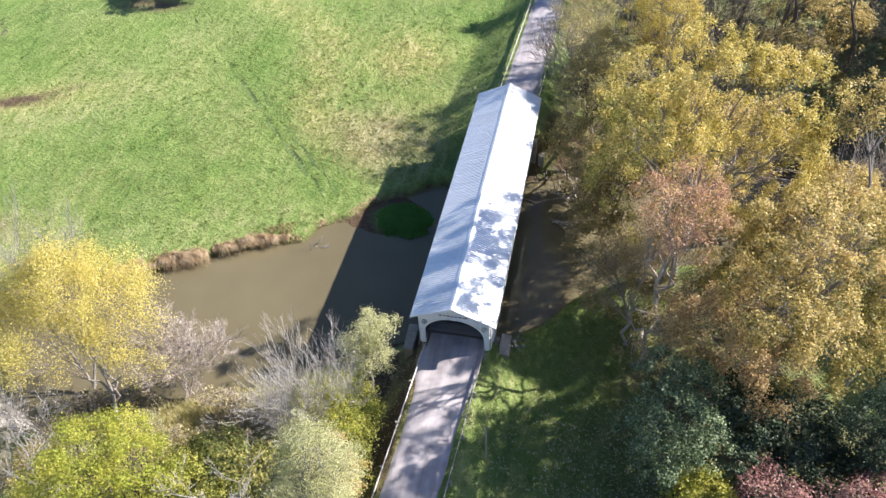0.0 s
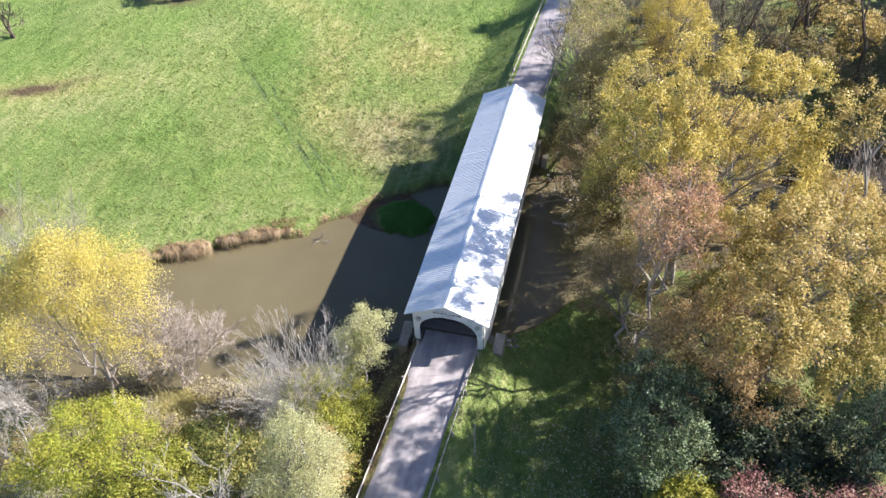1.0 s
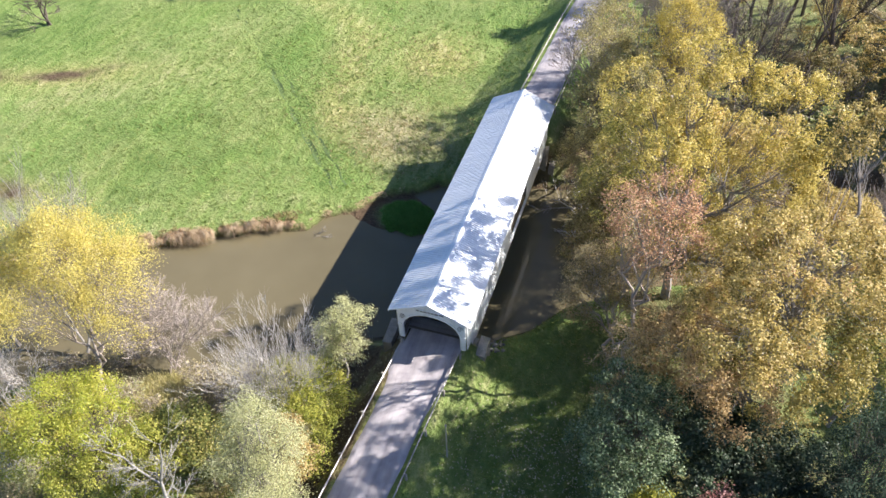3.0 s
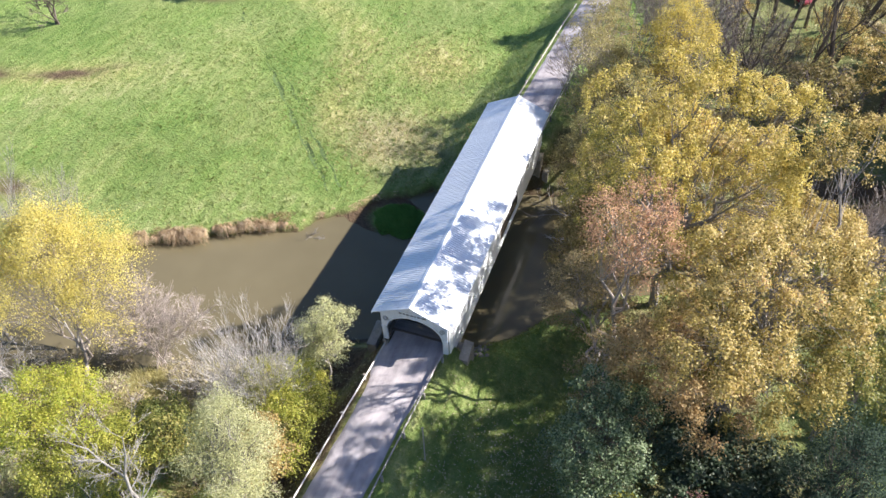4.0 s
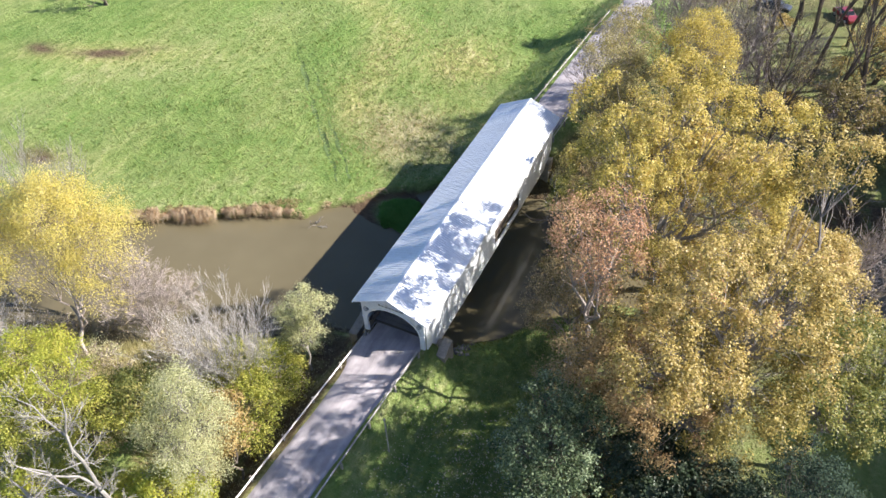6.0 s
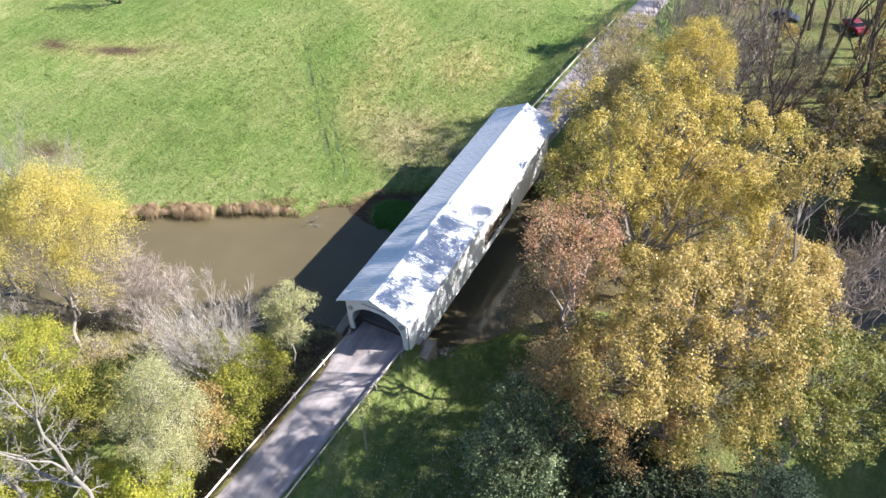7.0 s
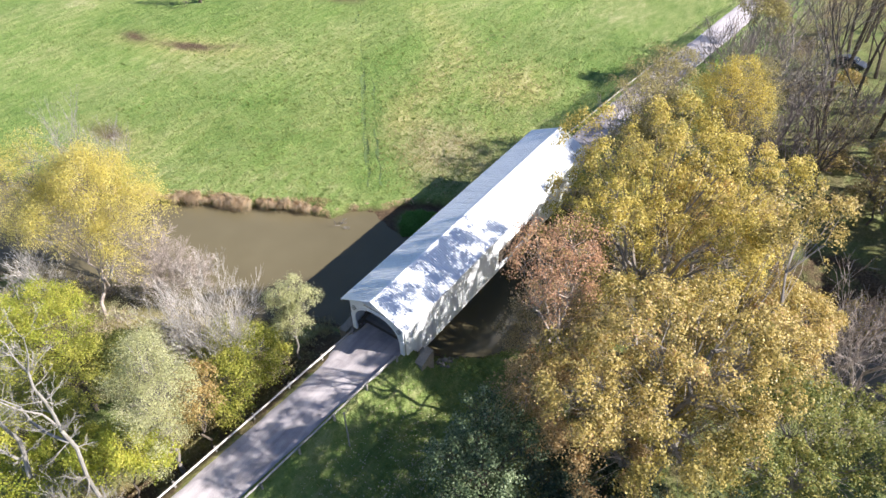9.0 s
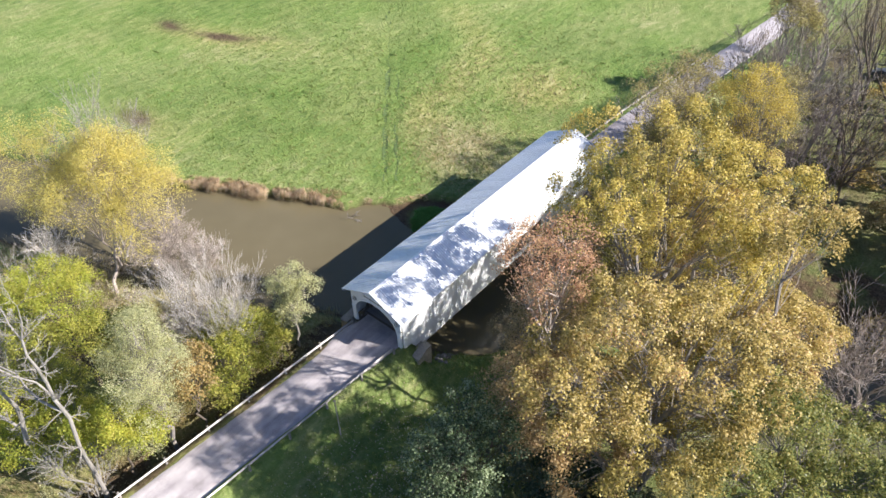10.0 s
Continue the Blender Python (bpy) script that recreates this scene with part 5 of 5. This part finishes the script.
                        d = (b - a)[:3] / np.linalg.norm((b - a)[:3]) * 0.7 + r.normal(0, 0.75, 3)
                        grow(r, side, q[:3], d / np.linalg.norm(d), twig * r.uniform(0.6, 1.2), max(q[3] * 0.35, fine * 1.5), 2, 0.5, 0.4, fine)
        part("trunk" if k == 0 else "limb", tube_mesh("limb", segs, 8, BARK_DEAD), None, root)
    tagged(part("branchwork", tube_mesh("branchwork", side[2] + side[1], 5, BARK_DEAD), None, root), kind="stuff")
    tagged(part("twig_mass", tube_mesh("twig_mass", side[0], 3, BARK_DEAD), None, root), kind="stuff")


dead_snag("big pale dead tree with bleached forking limbs",
          [[(-6.0, -22.6, -3.6, 0.17), (-5.7, -22.4, 4.0, 0.14), (-5.4, -22.2, 9.3, 0.12), (-5.2, -22.1, 12.4, 0.09), (-5.1, -22.0, 15.0, 0.065), (-4.6, -21.4, 17.6, 0.02)],
           [(-5.1, -22.0, 14.6, 0.06), (-6.2, -22.0, 15.6, 0.045), (-7.6, -22.0, 16.4, 0.025)],
           [(-5.5, -22.2, 8.0, 0.10), (-7.4, -22.9, 9.4, 0.075), (-9.4, -23.4, 10.8, 0.035)],
           [(-5.4, -22.2, 9.8, 0.08), (-6.4, -23.3, 12.0, 0.055), (-7.2, -24.0, 13.6, 0.025)]], 52, 0.85, 0.008)
dead_snag("leaning bleached dead tree with broken limbs",
          [[(-11.3, -23.7, -3.6, 0.24), (-11.1, -23.8, 0.5, 0.21), (-10.3, -23.9, 4.6, 0.16), (-9.4, -24.0, 8.4, 0.10), (-9.0, -24.2, 11.0, 0.04)],
           [(-10.9, -23.8, 1.6, 0.14), (-12.4, -24.4, 3.0, 0.11), (-14.4, -25.0, 4.4, 0.05)]], 53, 0.6, 0.009)
bare_tree("dead_tree", "small dead tree with many bleached twigs", (-6.2, -23.0, -3.2), 8.5, BARK_DEAD, 2, 4, 0.09, 0.45, lean=(0.28, 0.08), seed=339, lift=1.0, fine=0.010)
leafy_tree("box_elder_tree", "low yellow-green growth round the dead trees", "bush", (-12, -22.5, -3.4),
           [(-12.4, -21.4, 1.2, 2.1, 2.1), (-10.4, -22.6, 0.8, 1.9, 2.0), (-14.4, -22.8, 1.6, 2.3, 2.2), (-9.8, -20.2, 0.0, 1.6, 1.8), (-12.6, -24.6, 1.0, 2.1, 2.0)], L_LEAFY, BARK, 0.6, 0.13, 0.45, 0.8, 0.1, seed=240, loose=0.2)
bare_tree("dead_tree", "bleached leafless tree on the near bank", (-27, -15, -3.7), 10, BARK_DEAD, 2, 4, 0.20, 0.5, seed=139)
rb = random.Random(21)
for i, (x, y) in enumerate([(-18.5, -7.2), (-15.6, -8.2), (-13.2, -7.4), (-16.8, -10.2), (-20, -10.4), (-13.8, -10.2), (-23.2, -10.8), (-11.4, -10.6), (-26, -11.6), (-29, -7.6), (-26.4, -6.4), (-31.6, -9.0), (-28, -10.2)]):
    bare_tree("bramble_bush", "low tangle of pale bare stems on the near bank", (x, y, float(height(x, y))), rb.uniform(2.6, 3.6), BARK_TAN, 5, 3, 0.035, 0.75, seed=410 + i, lift=0.3, category="bush", leaf=L_TAN, count=40, fine=0.011, group="brambles on the near bank")
for i, (x, y) in enumerate([(-12, -8.5), (-13.5, -13), (-10, -12.5), (-9.5, -16), (-23, -12.5), (-27, -13), (-31, -12), (-11, -20), (-33, -16), (-27, -18), (-8.5, -5.5), (-12, -4.5), (-20, -13.5), (-24.5, -10), (-10, -9.5), (-30, -15), (-25, -21), (-12.5, -23), (-19, -23)]):
    z = float(height(x, y))
    s = rb.uniform(1.1, 1.7)
    leafy_tree("brush", "low tangled brush in tan and olive on the near bank", "bush", (x, y, z), [(x, y, z + s * 0.8, s, s * 0.9), (x + s, y + rb.uniform(-1, 1), z + s * 0.6, s * 0.9, s * 0.8)],
               (L_TAN, L_SAGE, L_TAN, L_OLIVE)[i % 4], BARK_TAN, 0.45, 0.12, 0.24, 0.7, 0.07, loose=0.18, seed=150 + i, group="brush on the near bank")

# ---- meadow trees ----
bare_tree("field_tree", "lone small leafless tree in the meadow", (-76.6, 43.2, -3.9), 9, BARK, 2, 4, 0.24, 0.5, seed=50, lean=(-0.15, 0), fine=0.03)
leafy_tree("oak_tree", "broad oak at the meadow's far side", "tree", (-51, 66, -3.9), [(-51, 66, 4.5, 4.5, 3.5), (-48, 68, 4, 4, 3.2)], L_OLIVE, BARK, 1.1, 0.3, 0.7, 0.8, 0.3, seed=51)

# ---- grasses ----
rng = np.random.default_rng(5)


def scatter(n, x0, x1, y0, y1):
    return np.column_stack([rng.uniform(x0, x1, n), rng.uniform(y0, y1, n)])


def keep(xy, ok):
    return xy[ok(xy[:, 0], xy[:, 1])]


xy = scatter(70000, -110, -3, -8, 100)
far = np.hypot((xy[:, 0] + 18) / 62, (xy[:, 1] - 24) / 52)
xy = xy[rng.uniform(0, 1, len(xy)) > far]
xy = keep(xy, lambda x, y: (bank_up(x, y) > 0.6) & (x < road_x(y) - 3.2) & (worn_at(x, y) < 0.35))
blades(rng, xy, height(*xy.T), rng.uniform(0.12, 0.28, len(xy)), 4, 0.7, 0.035, G_FIELD, "meadow_grass", "tufty green meadow grass", "grass")
xy = scatter(14000, -110, -3, -8, 100)
far = np.hypot((xy[:, 0] + 22) / 75, (xy[:, 1] - 28) / 60)
xy = xy[rng.uniform(0, 1, len(xy)) > far]
xy = keep(xy, lambda x, y: (bank_up(x, y) > 0.6) & (x < road_x(y) - 3.2) & (worn_at(x, y) < 0.35) & (hash_noise(x, y, 5, 37) + 0.5 * hash_noise(x, y, 1.2, 38) > 0.55))
blades(rng, xy, height(*xy.T), rng.uniform(0.22, 0.42, len(xy)), 8, 0.75, 0.045, G_TUSSOCK, "tussock_grass", "coarse darker tussocks in the meadow", "grass")
xy = scatter(30000, -40, -3, 18, 70)
mask = 0.95 * np.exp(-(((xy[:, 0] + 15) / 6.5) ** 2 + ((xy[:, 1] - 30.5) / 5.5) ** 2)) + 0.45 * np.exp(-(((xy[:, 0] + 17) / 6) ** 2 + ((xy[:, 1] - 49) / 6) ** 2)) + 0.35 * np.exp(-(((xy[:, 0] + 27) / 3.5) ** 2 + ((xy[:, 1] - 45) / 12) ** 2))
xy = xy[rng.uniform(0, 1, len(xy)) < 0.8 * mask * (0.4 + hash_noise(xy[:, 0], xy[:, 1], 1.6, 33))]
xy = keep(xy, lambda x, y: (bank_up(x, y) > 0.6) & (x < road_x(y) - 3.2) & (worn_at(x, y) < 0.35))
blades(rng, xy, height(*xy.T), rng.uniform(0.18, 0.38, len(xy)), 5, 0.6, 0.03, G_STRAW, "dry_grass", "straw-coloured dry meadow grass", "grass")
RUT_SOIL = surface("rut_soil", (0.045, 0.08, 0.022), (0.10, 0.15, 0.045), 2.0, 0.95, 0, 0.6, 0.05)


def wheel_rut(shift, y0, y1, half, seed):
    """A narrow trodden groove across the meadow, with ragged edges and breaks."""
    r = np.random.default_rng(seed)
    ys = np.arange(y0, y1, 0.22)
    xs = track_x(ys) + shift + 0.12 * np.sin(ys * 1.7 + seed) + 0.10 * (hash_noise(ys, ys * 0, 1.1, seed) - 0.5)
    wide = half * np.clip(2.4 * hash_noise(ys, ys * 0, 2.6, seed + 1) - 0.35, 0.12, 1.6) + r.normal(0, 0.02, len(ys))
    side = np.array([0.72, 0.69])
    verts = []
    for x, y, w in zip(xs, ys, wide):
        for k in (-1, -0.4, 0.4, 1):
            a, b = x + side[0] * w * k, y + side[1] * w * k
            verts.append((a, b, float(height(a, b)) + (0.06 if abs(k) < 1 else 0.02)))
    faces = [(4 * i + k, 4 * i + k + 1, 4 * i + k + 5, 4 * i + k + 4) for i in range(len(ys) - 1) for k in range(3)]
    tagged(new("wheel_rut", mesh_of("wheel_rut", verts, faces, (RUT_SOIL,), True)), "dark old wheel rut worn through the meadow grass", "wheel rut", group="wheel ruts in the meadow", kind="structure")


wheel_rut(0.0, 19.6, 56, 0.2, 71)
wheel_rut(1.9, 20.6, 40, 0.14, 75)


def hanging_tussock(rng, size):
    """A clump of long dead blades that arch over and hang down towards the water (-y)."""
    n = 220
    a = rng.uniform(0, 2 * np.pi, n)
    root = np.column_stack([0.30 * np.cos(a), 0.16 * np.sin(a), np.zeros(n)]) * rng.uniform(0.2, 1, n)[:, None] * size
    way = np.column_stack([np.cos(a) * 0.7, np.sin(a) * 0.55 - 0.55, np.zeros(n)])
    mid = root + way * (0.36 * size * rng.uniform(0.5, 1.2, n))[:, None]
    mid[:, 2] += size * rng.uniform(0.16, 0.42, n)
    tip = mid + way * (0.42 * size * rng.uniform(0.5, 1.3, n))[:, None]
    tip[:, 2] -= size * rng.uniform(0.0, 0.9, n)
    shake = rng.normal(0, 0.09 * size, (n, 3))
    mid, tip = mid + shake, tip + shake * 1.8
    s = np.column_stack([-way[:, 1], way[:, 0], np.zeros(n)])
    s = s / np.linalg.norm(s, axis=1, keepdims=True) * 0.022
    lower = np.stack([root - s, root + s, mid + s, mid - s], axis=1)
    upper = np.stack([mid - s, mid + s, tip + 0.25 * s, tip - 0.25 * s], axis=1)
    return array_mesh("tussock", np.concatenate([lower, upper]).reshape(-1, 3), 4, G_RUST)


tussocks = [hanging_tussock(rng, s) for s in (1.5, 0.95, 1.2, 0.65, 0.42, 0.3)]
x = -50.0
while x < -19.6:
    big = x < -20.6
    y = float(np.interp(x, UP_X, UP_Y))
    while float(bank_up(x, y)) < (0.42 if big else 0.5):
        y += 0.05
    while float(bank_up(x, y)) > (0.46 if big else 0.55):
        y -= 0.05
    k = int(rng.integers(0, 4)) if big else int(rng.integers(4, 6))
    ob = new("tussock", tussocks[k])
    ob.matrix_basis = pose(x, y + float(rng.normal(0.05, 0.16)), float(height(x, y)) - 0.05, float(rng.normal(0, 12)), float(rng.normal(0, 12)), 25 + float(rng.normal(0, 26)) + (30 if x > -19 else 0))
    tagged(ob, "rust-tan tussock of dead grass hanging over the bank" if big else "small straw tussock at the muddy bank's edge", "grass tussock", group="tussocks along the creek bank" if big else "small tussocks by the mud")
    x += float(rng.uniform(0.3, 1.35)) if big else float(rng.uniform(0.25, 1.5))
bx = rng.uniform(-21, -11, 900)
xy = np.column_stack([bx, np.interp(bx, UP_X, UP_Y) + rng.uniform(-0.4, 1.8, len(bx))])
xy = keep(xy, lambda x, y: (bank_up(x, y) > 0.22) & (bank_up(x, y) < 0.62) & (hash_noise(x, y, 0.8, 46) > 0.5))
blades(rng, xy, height(*xy.T), rng.uniform(0.2, 0.42, len(xy)), 10, 0.9, 0.024, G_RUST, "bank_fringe", "ragged tan grass along the muddy bank's edge", "grass", gust=(0.25, -0.5, -0.1))
bx = rng.uniform(-60, -20, 1500)
xy = np.column_stack([bx, np.interp(bx, UP_X, UP_Y) + rng.uniform(0.3, 2.6, len(bx))])
xy = keep(xy, lambda x, y: (bank_up(x, y) > 0.5) & (bank_up(x, y) < 1.4) & (hash_noise(x, y, 0.9, 41) > 0.45))
blades(rng, xy, height(*xy.T), rng.uniform(0.25, 0.5, len(xy)), 10, 0.7, 0.03, G_STRAW, "straw_tufts", "pale straw tufts along the bank's edge", "grass", gust=(-0.1, -0.2, 1.0))
xy = scatter(5200, -12.6, -5.8, 15.3, 21.0)
xy = keep(xy, lambda x, y: ((x + 9.2) / 3.1) ** 2 + ((y - 18.2) / 2.55) ** 2 + 0.6 * (hash_noise(x, y, 0.8, 35) - 0.5) < 0.9)
blades(rng, xy, np.maximum(height(*xy.T), WATER_Z), rng.uniform(0.2, 0.4, len(xy)), 6, 0.5, 0.025, G_ISLE, "islet_grass", "lush dark green grass on a small islet", "grass")
xy = scatter(15000, 2.5, 24, -26, 11)
xy = keep(xy, lambda x, y: (bank_low(x, y) > 0.2) & (x > road_x(y) + 2.9) & (x - 0.4 * y < 22))
blades(rng, xy, height(*xy.T), rng.uniform(0.12, 0.32, len(xy)), 5, 0.6, 0.024, G_FIELD, "verge_grass", "green grass on the slope beside the lane", "grass")
xy = scatter(7500, -44, -3.2, -30, 4)
xy = keep(xy, lambda x, y: (bank_low(x, y) > 0.2) & (x < road_x(y) - 6.5) & (hash_noise(x, y, 2.5, 36) > 0.35))
blades(rng, xy, height(*xy.T), rng.uniform(0.3, 0.9, len(xy)), 9, 0.7, 0.024, G_STRAW, "rank_grass", "tall dry tangled grass on the near bank", "grass")
xy = scatter(19000, -31, -8.5, -15, -3.5)
xy = keep(xy, lambda x, y: (bank_low(x, y) > 0.3) & (bank_low(x, y) < 9) & (hash_noise(x, y, 1.6, 51) > 0.2))
blades(rng, xy, height(*xy.T), rng.uniform(0.5, 1.2, len(xy)), 7, 0.8, 0.036, G_BANK, "bank_grass", "tall olive-tan grass among the bushes of the near bank", "grass")
xy = np.concatenate([np.column_stack([road_x(y) + s * rng.uniform(2.25, 2.75, len(y)), y]) for s, n in ((1, 500),) for y in (rng.uniform(-30, -0.3, n),)])
blades(rng, xy, road_z(xy[:, 1]) - 0.08, rng.uniform(0.08, 0.2, len(xy)), 6, 0.6, 0.02, G_TUSSOCK, "verge_weeds", "weeds along the edges of the gravel lane", "grass")

xy = np.concatenate([scatter(1500, 3.2, 20, -15, -1), scatter(1100, 8, 17, -13, -4)])
xy = keep(xy, lambda x, y: (bank_low(x, y) > 0.4) & (x > road_x(y) + 3.0))
p = np.column_stack([xy, height(*xy.T) + 0.16])
up = np.column_stack([rng.normal(0, 0.35, len(p)), rng.normal(0, 0.35, len(p)), np.ones(len(p))])
tagged(new("fallen_leaves", array_mesh("fallen_leaves", leaves(rng, p, up, 0.12), 4, L_FALLEN)), "pale fallen leaves strewn over the shaded grass", "leaves", kind="stuff")
xy = np.column_stack([rng.uniform(-9, -2.9, 1600), rng.uniform(-26, -1, 1600)])
xy = keep(xy, lambda x, y: (x < road_x(y) - 2.6))
p = np.column_stack([xy, height(*xy.T) + 0.05])
up = np.column_stack([rng.normal(0, 0.35, len(p)), rng.normal(0, 0.35, len(p)), np.ones(len(p))])
tagged(new("fallen_leaves", array_mesh("fallen_leaves", leaves(rng, p, up, 0.13), 4, L_TAN)), "brown fallen leaves on the embankment", "leaves", kind="stuff")

# ---- small things ----


def driftwood(label, at, size, seed, n=6):
    r = np.random.default_rng(seed)
    root = thing("driftwood", label, "driftwood", at)
    for i in range(n):
        out = {0: [], 1: [], 2: []}
        a = r.uniform(0, 2 * math.pi)
        d = np.array([math.cos(a), math.sin(a), 0.35])
        grow(r, out, np.array([*r.normal(0, 0.3 * size, 2), 0.0]), d / np.linalg.norm(d), size, 0.05 * size ** 0.5, 2, 0.5, 0.3)
        segs = out[2] + out[1] + out[0]
        part("dead_branch", tube_mesh("dead_branch", segs, 4, BARK_PALE if i % 2 else BARK_GREY), None, root)
    return root


driftwood("bleached driftwood snag in shallow water", (-17.2, 13.3, WATER_Z), 0.55, 3, 4)
driftwood("heap of bare dead branches beside the bridge", (8.0, 24.0, -4.6), 2.6, 4, 9)
driftwood("dead branches caught under the bridge", (6.5, 21.0, -4.75), 1.6, 5, 5)
driftwood("fallen branches on the bank", (-12.5, -10.5, -3.7), 2.2, 6, 6)


def fallen_log(a, b, r):
    rl = np.random.default_rng(61)
    root = thing("fallen_log", "dark weathered log lying in the grass", "log", (a[0], a[1], float(height(a[0], a[1]))))
    d = np.array([b[0] - a[0], b[1] - a[1], float(height(b[0], b[1])) - float(height(a[0], a[1]))])
    segs, pts = bent(rl, (0, 0, r * 0.8), d + np.array([0, 0, r * 0.7]), r, r * 0.7, 9, 0.02)
    part("log_body", tube_mesh("log_body", segs, 10, BARK), None, root)
    part("branch_stub", tube_mesh("branch_stub", [(*pts[4], *(np.array(pts[4]) + [0.25, -0.2, 0.6]), r * 0.35, r * 0.2)], 6, BARK), None, root)


fallen_log((28.6, 8.6), (32.9, 9.4), 0.24)

rr = random.Random(9)
for i in range(30):
    x, y = rr.uniform(3.7, 5.2), rr.uniform(2.4, 4.8)
    s = rr.uniform(0.08, 0.22)
    bm = bmesh.new()
    bmesh.ops.create_icosphere(bm, subdivisions=2, radius=s)
    off = Vector((rr.uniform(0, 50), 0, 0))
    for v in bm.verts:
        v.co += noise.noise_vector(v.co / s * 0.9 + off) * s * 0.45
        v.co.z *= 0.7
    ob = part("rubble_stone", bm, ROCK, None, at=pose(x, y, float(height(x, y)) + s * 0.25, 0, 0, rr.uniform(0, 360)))
    tagged(ob, "pale broken stone at the foot of the abutment", "stone", group="rubble by the abutment")


def marker_pole():
    root = thing("marker_pole", "thin grey wooden pole beside the lane", "pole", (3.9, -8.4, float(height(3.9, -8.4))))
    part("shaft", tube_mesh("shaft", [(0, 0, -0.5, 0.02, 0.02, 2.2, 0.06, 0.055), (0.02, 0.02, 2.2, 0.05, 0.0, 4.3, 0.055, 0.045)], 8, POST), None, root)
    part("cap", one_box(-0.03, 0.13, -0.08, 0.08, 4.28, 4.36, bevel=0.02), POST, root)


marker_pole()


def car(label, at, turn, paint):
    root = thing("car", label, "car", at, turn=turn, group="cars parked beyond the woods")
    bm = bmesh.new()
    prof = [(-2.1, 0.35), (-2.15, 0.75), (-1.75, 0.95), (-1.0, 1.0), (-0.45, 1.42), (0.95, 1.45), (1.55, 1.02), (2.1, 0.92), (2.15, 0.4)]
    w = [(0.78, 0.35), (0.84, 0.75), (0.82, 0.95), (0.80, 1.0), (0.62, 1.42), (0.62, 1.45), (0.78, 1.02), (0.8, 0.92), (0.8, 0.4)]
    rows = [[bm.verts.new((s * hw[0], y, z)) for (y, z), hw in zip(prof, w)] for s in (-1, 1)]
    for i in range(len(prof) - 1):
        bm.faces.new([rows[0][i], rows[0][i + 1], rows[1][i + 1], rows[1][i]])
    for r in rows:
        bm.faces.new(r)
    bm.faces.new([rows[0][0], rows[1][0], rows[1][-1], rows[0][-1]])
    bmesh.ops.recalc_face_normals(bm, faces=bm.faces)
    bmesh.ops.bevel(bm, geom=list(bm.edges), offset=0.05, segments=2, affect="EDGES")
    part("body", bm, paint, root)
    part("windscreen", mesh_of("windscreen", [(-0.66, -0.95, 1.03), (0.66, -0.95, 1.03), (0.55, -0.5, 1.40), (-0.55, -0.5, 1.40), (-0.66, -0.99, 1.05), (0.66, -0.99, 1.05), (0.55, -0.54, 1.43), (-0.55, -0.54, 1.43)],
                               [(0, 1, 2, 3), (7, 6, 5, 4), (0, 4, 5, 1), (2, 6, 7, 3), (1, 5, 6, 2), (3, 7, 4, 0)]), GLASS, root)
    for s in (-1, 1):
        part("side_window", mesh_of("side_window", [(s * 0.80, -0.8, 1.05), (s * 0.80, 1.3, 1.05), (s * 0.64, 0.9, 1.40), (s * 0.64, -0.4, 1.38), (s * 0.83, -0.8, 1.05), (s * 0.83, 1.3, 1.05), (s * 0.67, 0.9, 1.40), (s * 0.67, -0.4, 1.38)],
                                    [(0, 1, 2, 3), (7, 6, 5, 4), (0, 4, 5, 1), (2, 6, 7, 3), (1, 5, 6, 2), (3, 7, 4, 0)]), GLASS, root)
        for y in (-1.3, 1.3):
            bm = bmesh.new()
            bmesh.ops.create_cone(bm, cap_ends=True, segments=20, radius1=0.33, radius2=0.33, depth=0.22, matrix=pose(s * 0.74, y, 0.33, 0, 90, 0))
            wheel = part("wheel", bm, RUBBER, root)
            bm = bmesh.new()
            bmesh.ops.create_cone(bm, cap_ends=True, segments=14, radius1=0.2, radius2=0.17, depth=0.04, matrix=pose(s * 0.865, y, 0.33, 0, 90 * s, 0))
            part("rim", bm, CHROME, wheel)


car("red saloon car parked on the grass beyond the woods", (29.6, 80.2, float(height(29.6, 80.2))), 35, CAR_RED)
car("dark grey saloon car parked beyond the woods", (20.2, 79.8, float(height(20.2, 79.8))), 80, CAR_DARK)
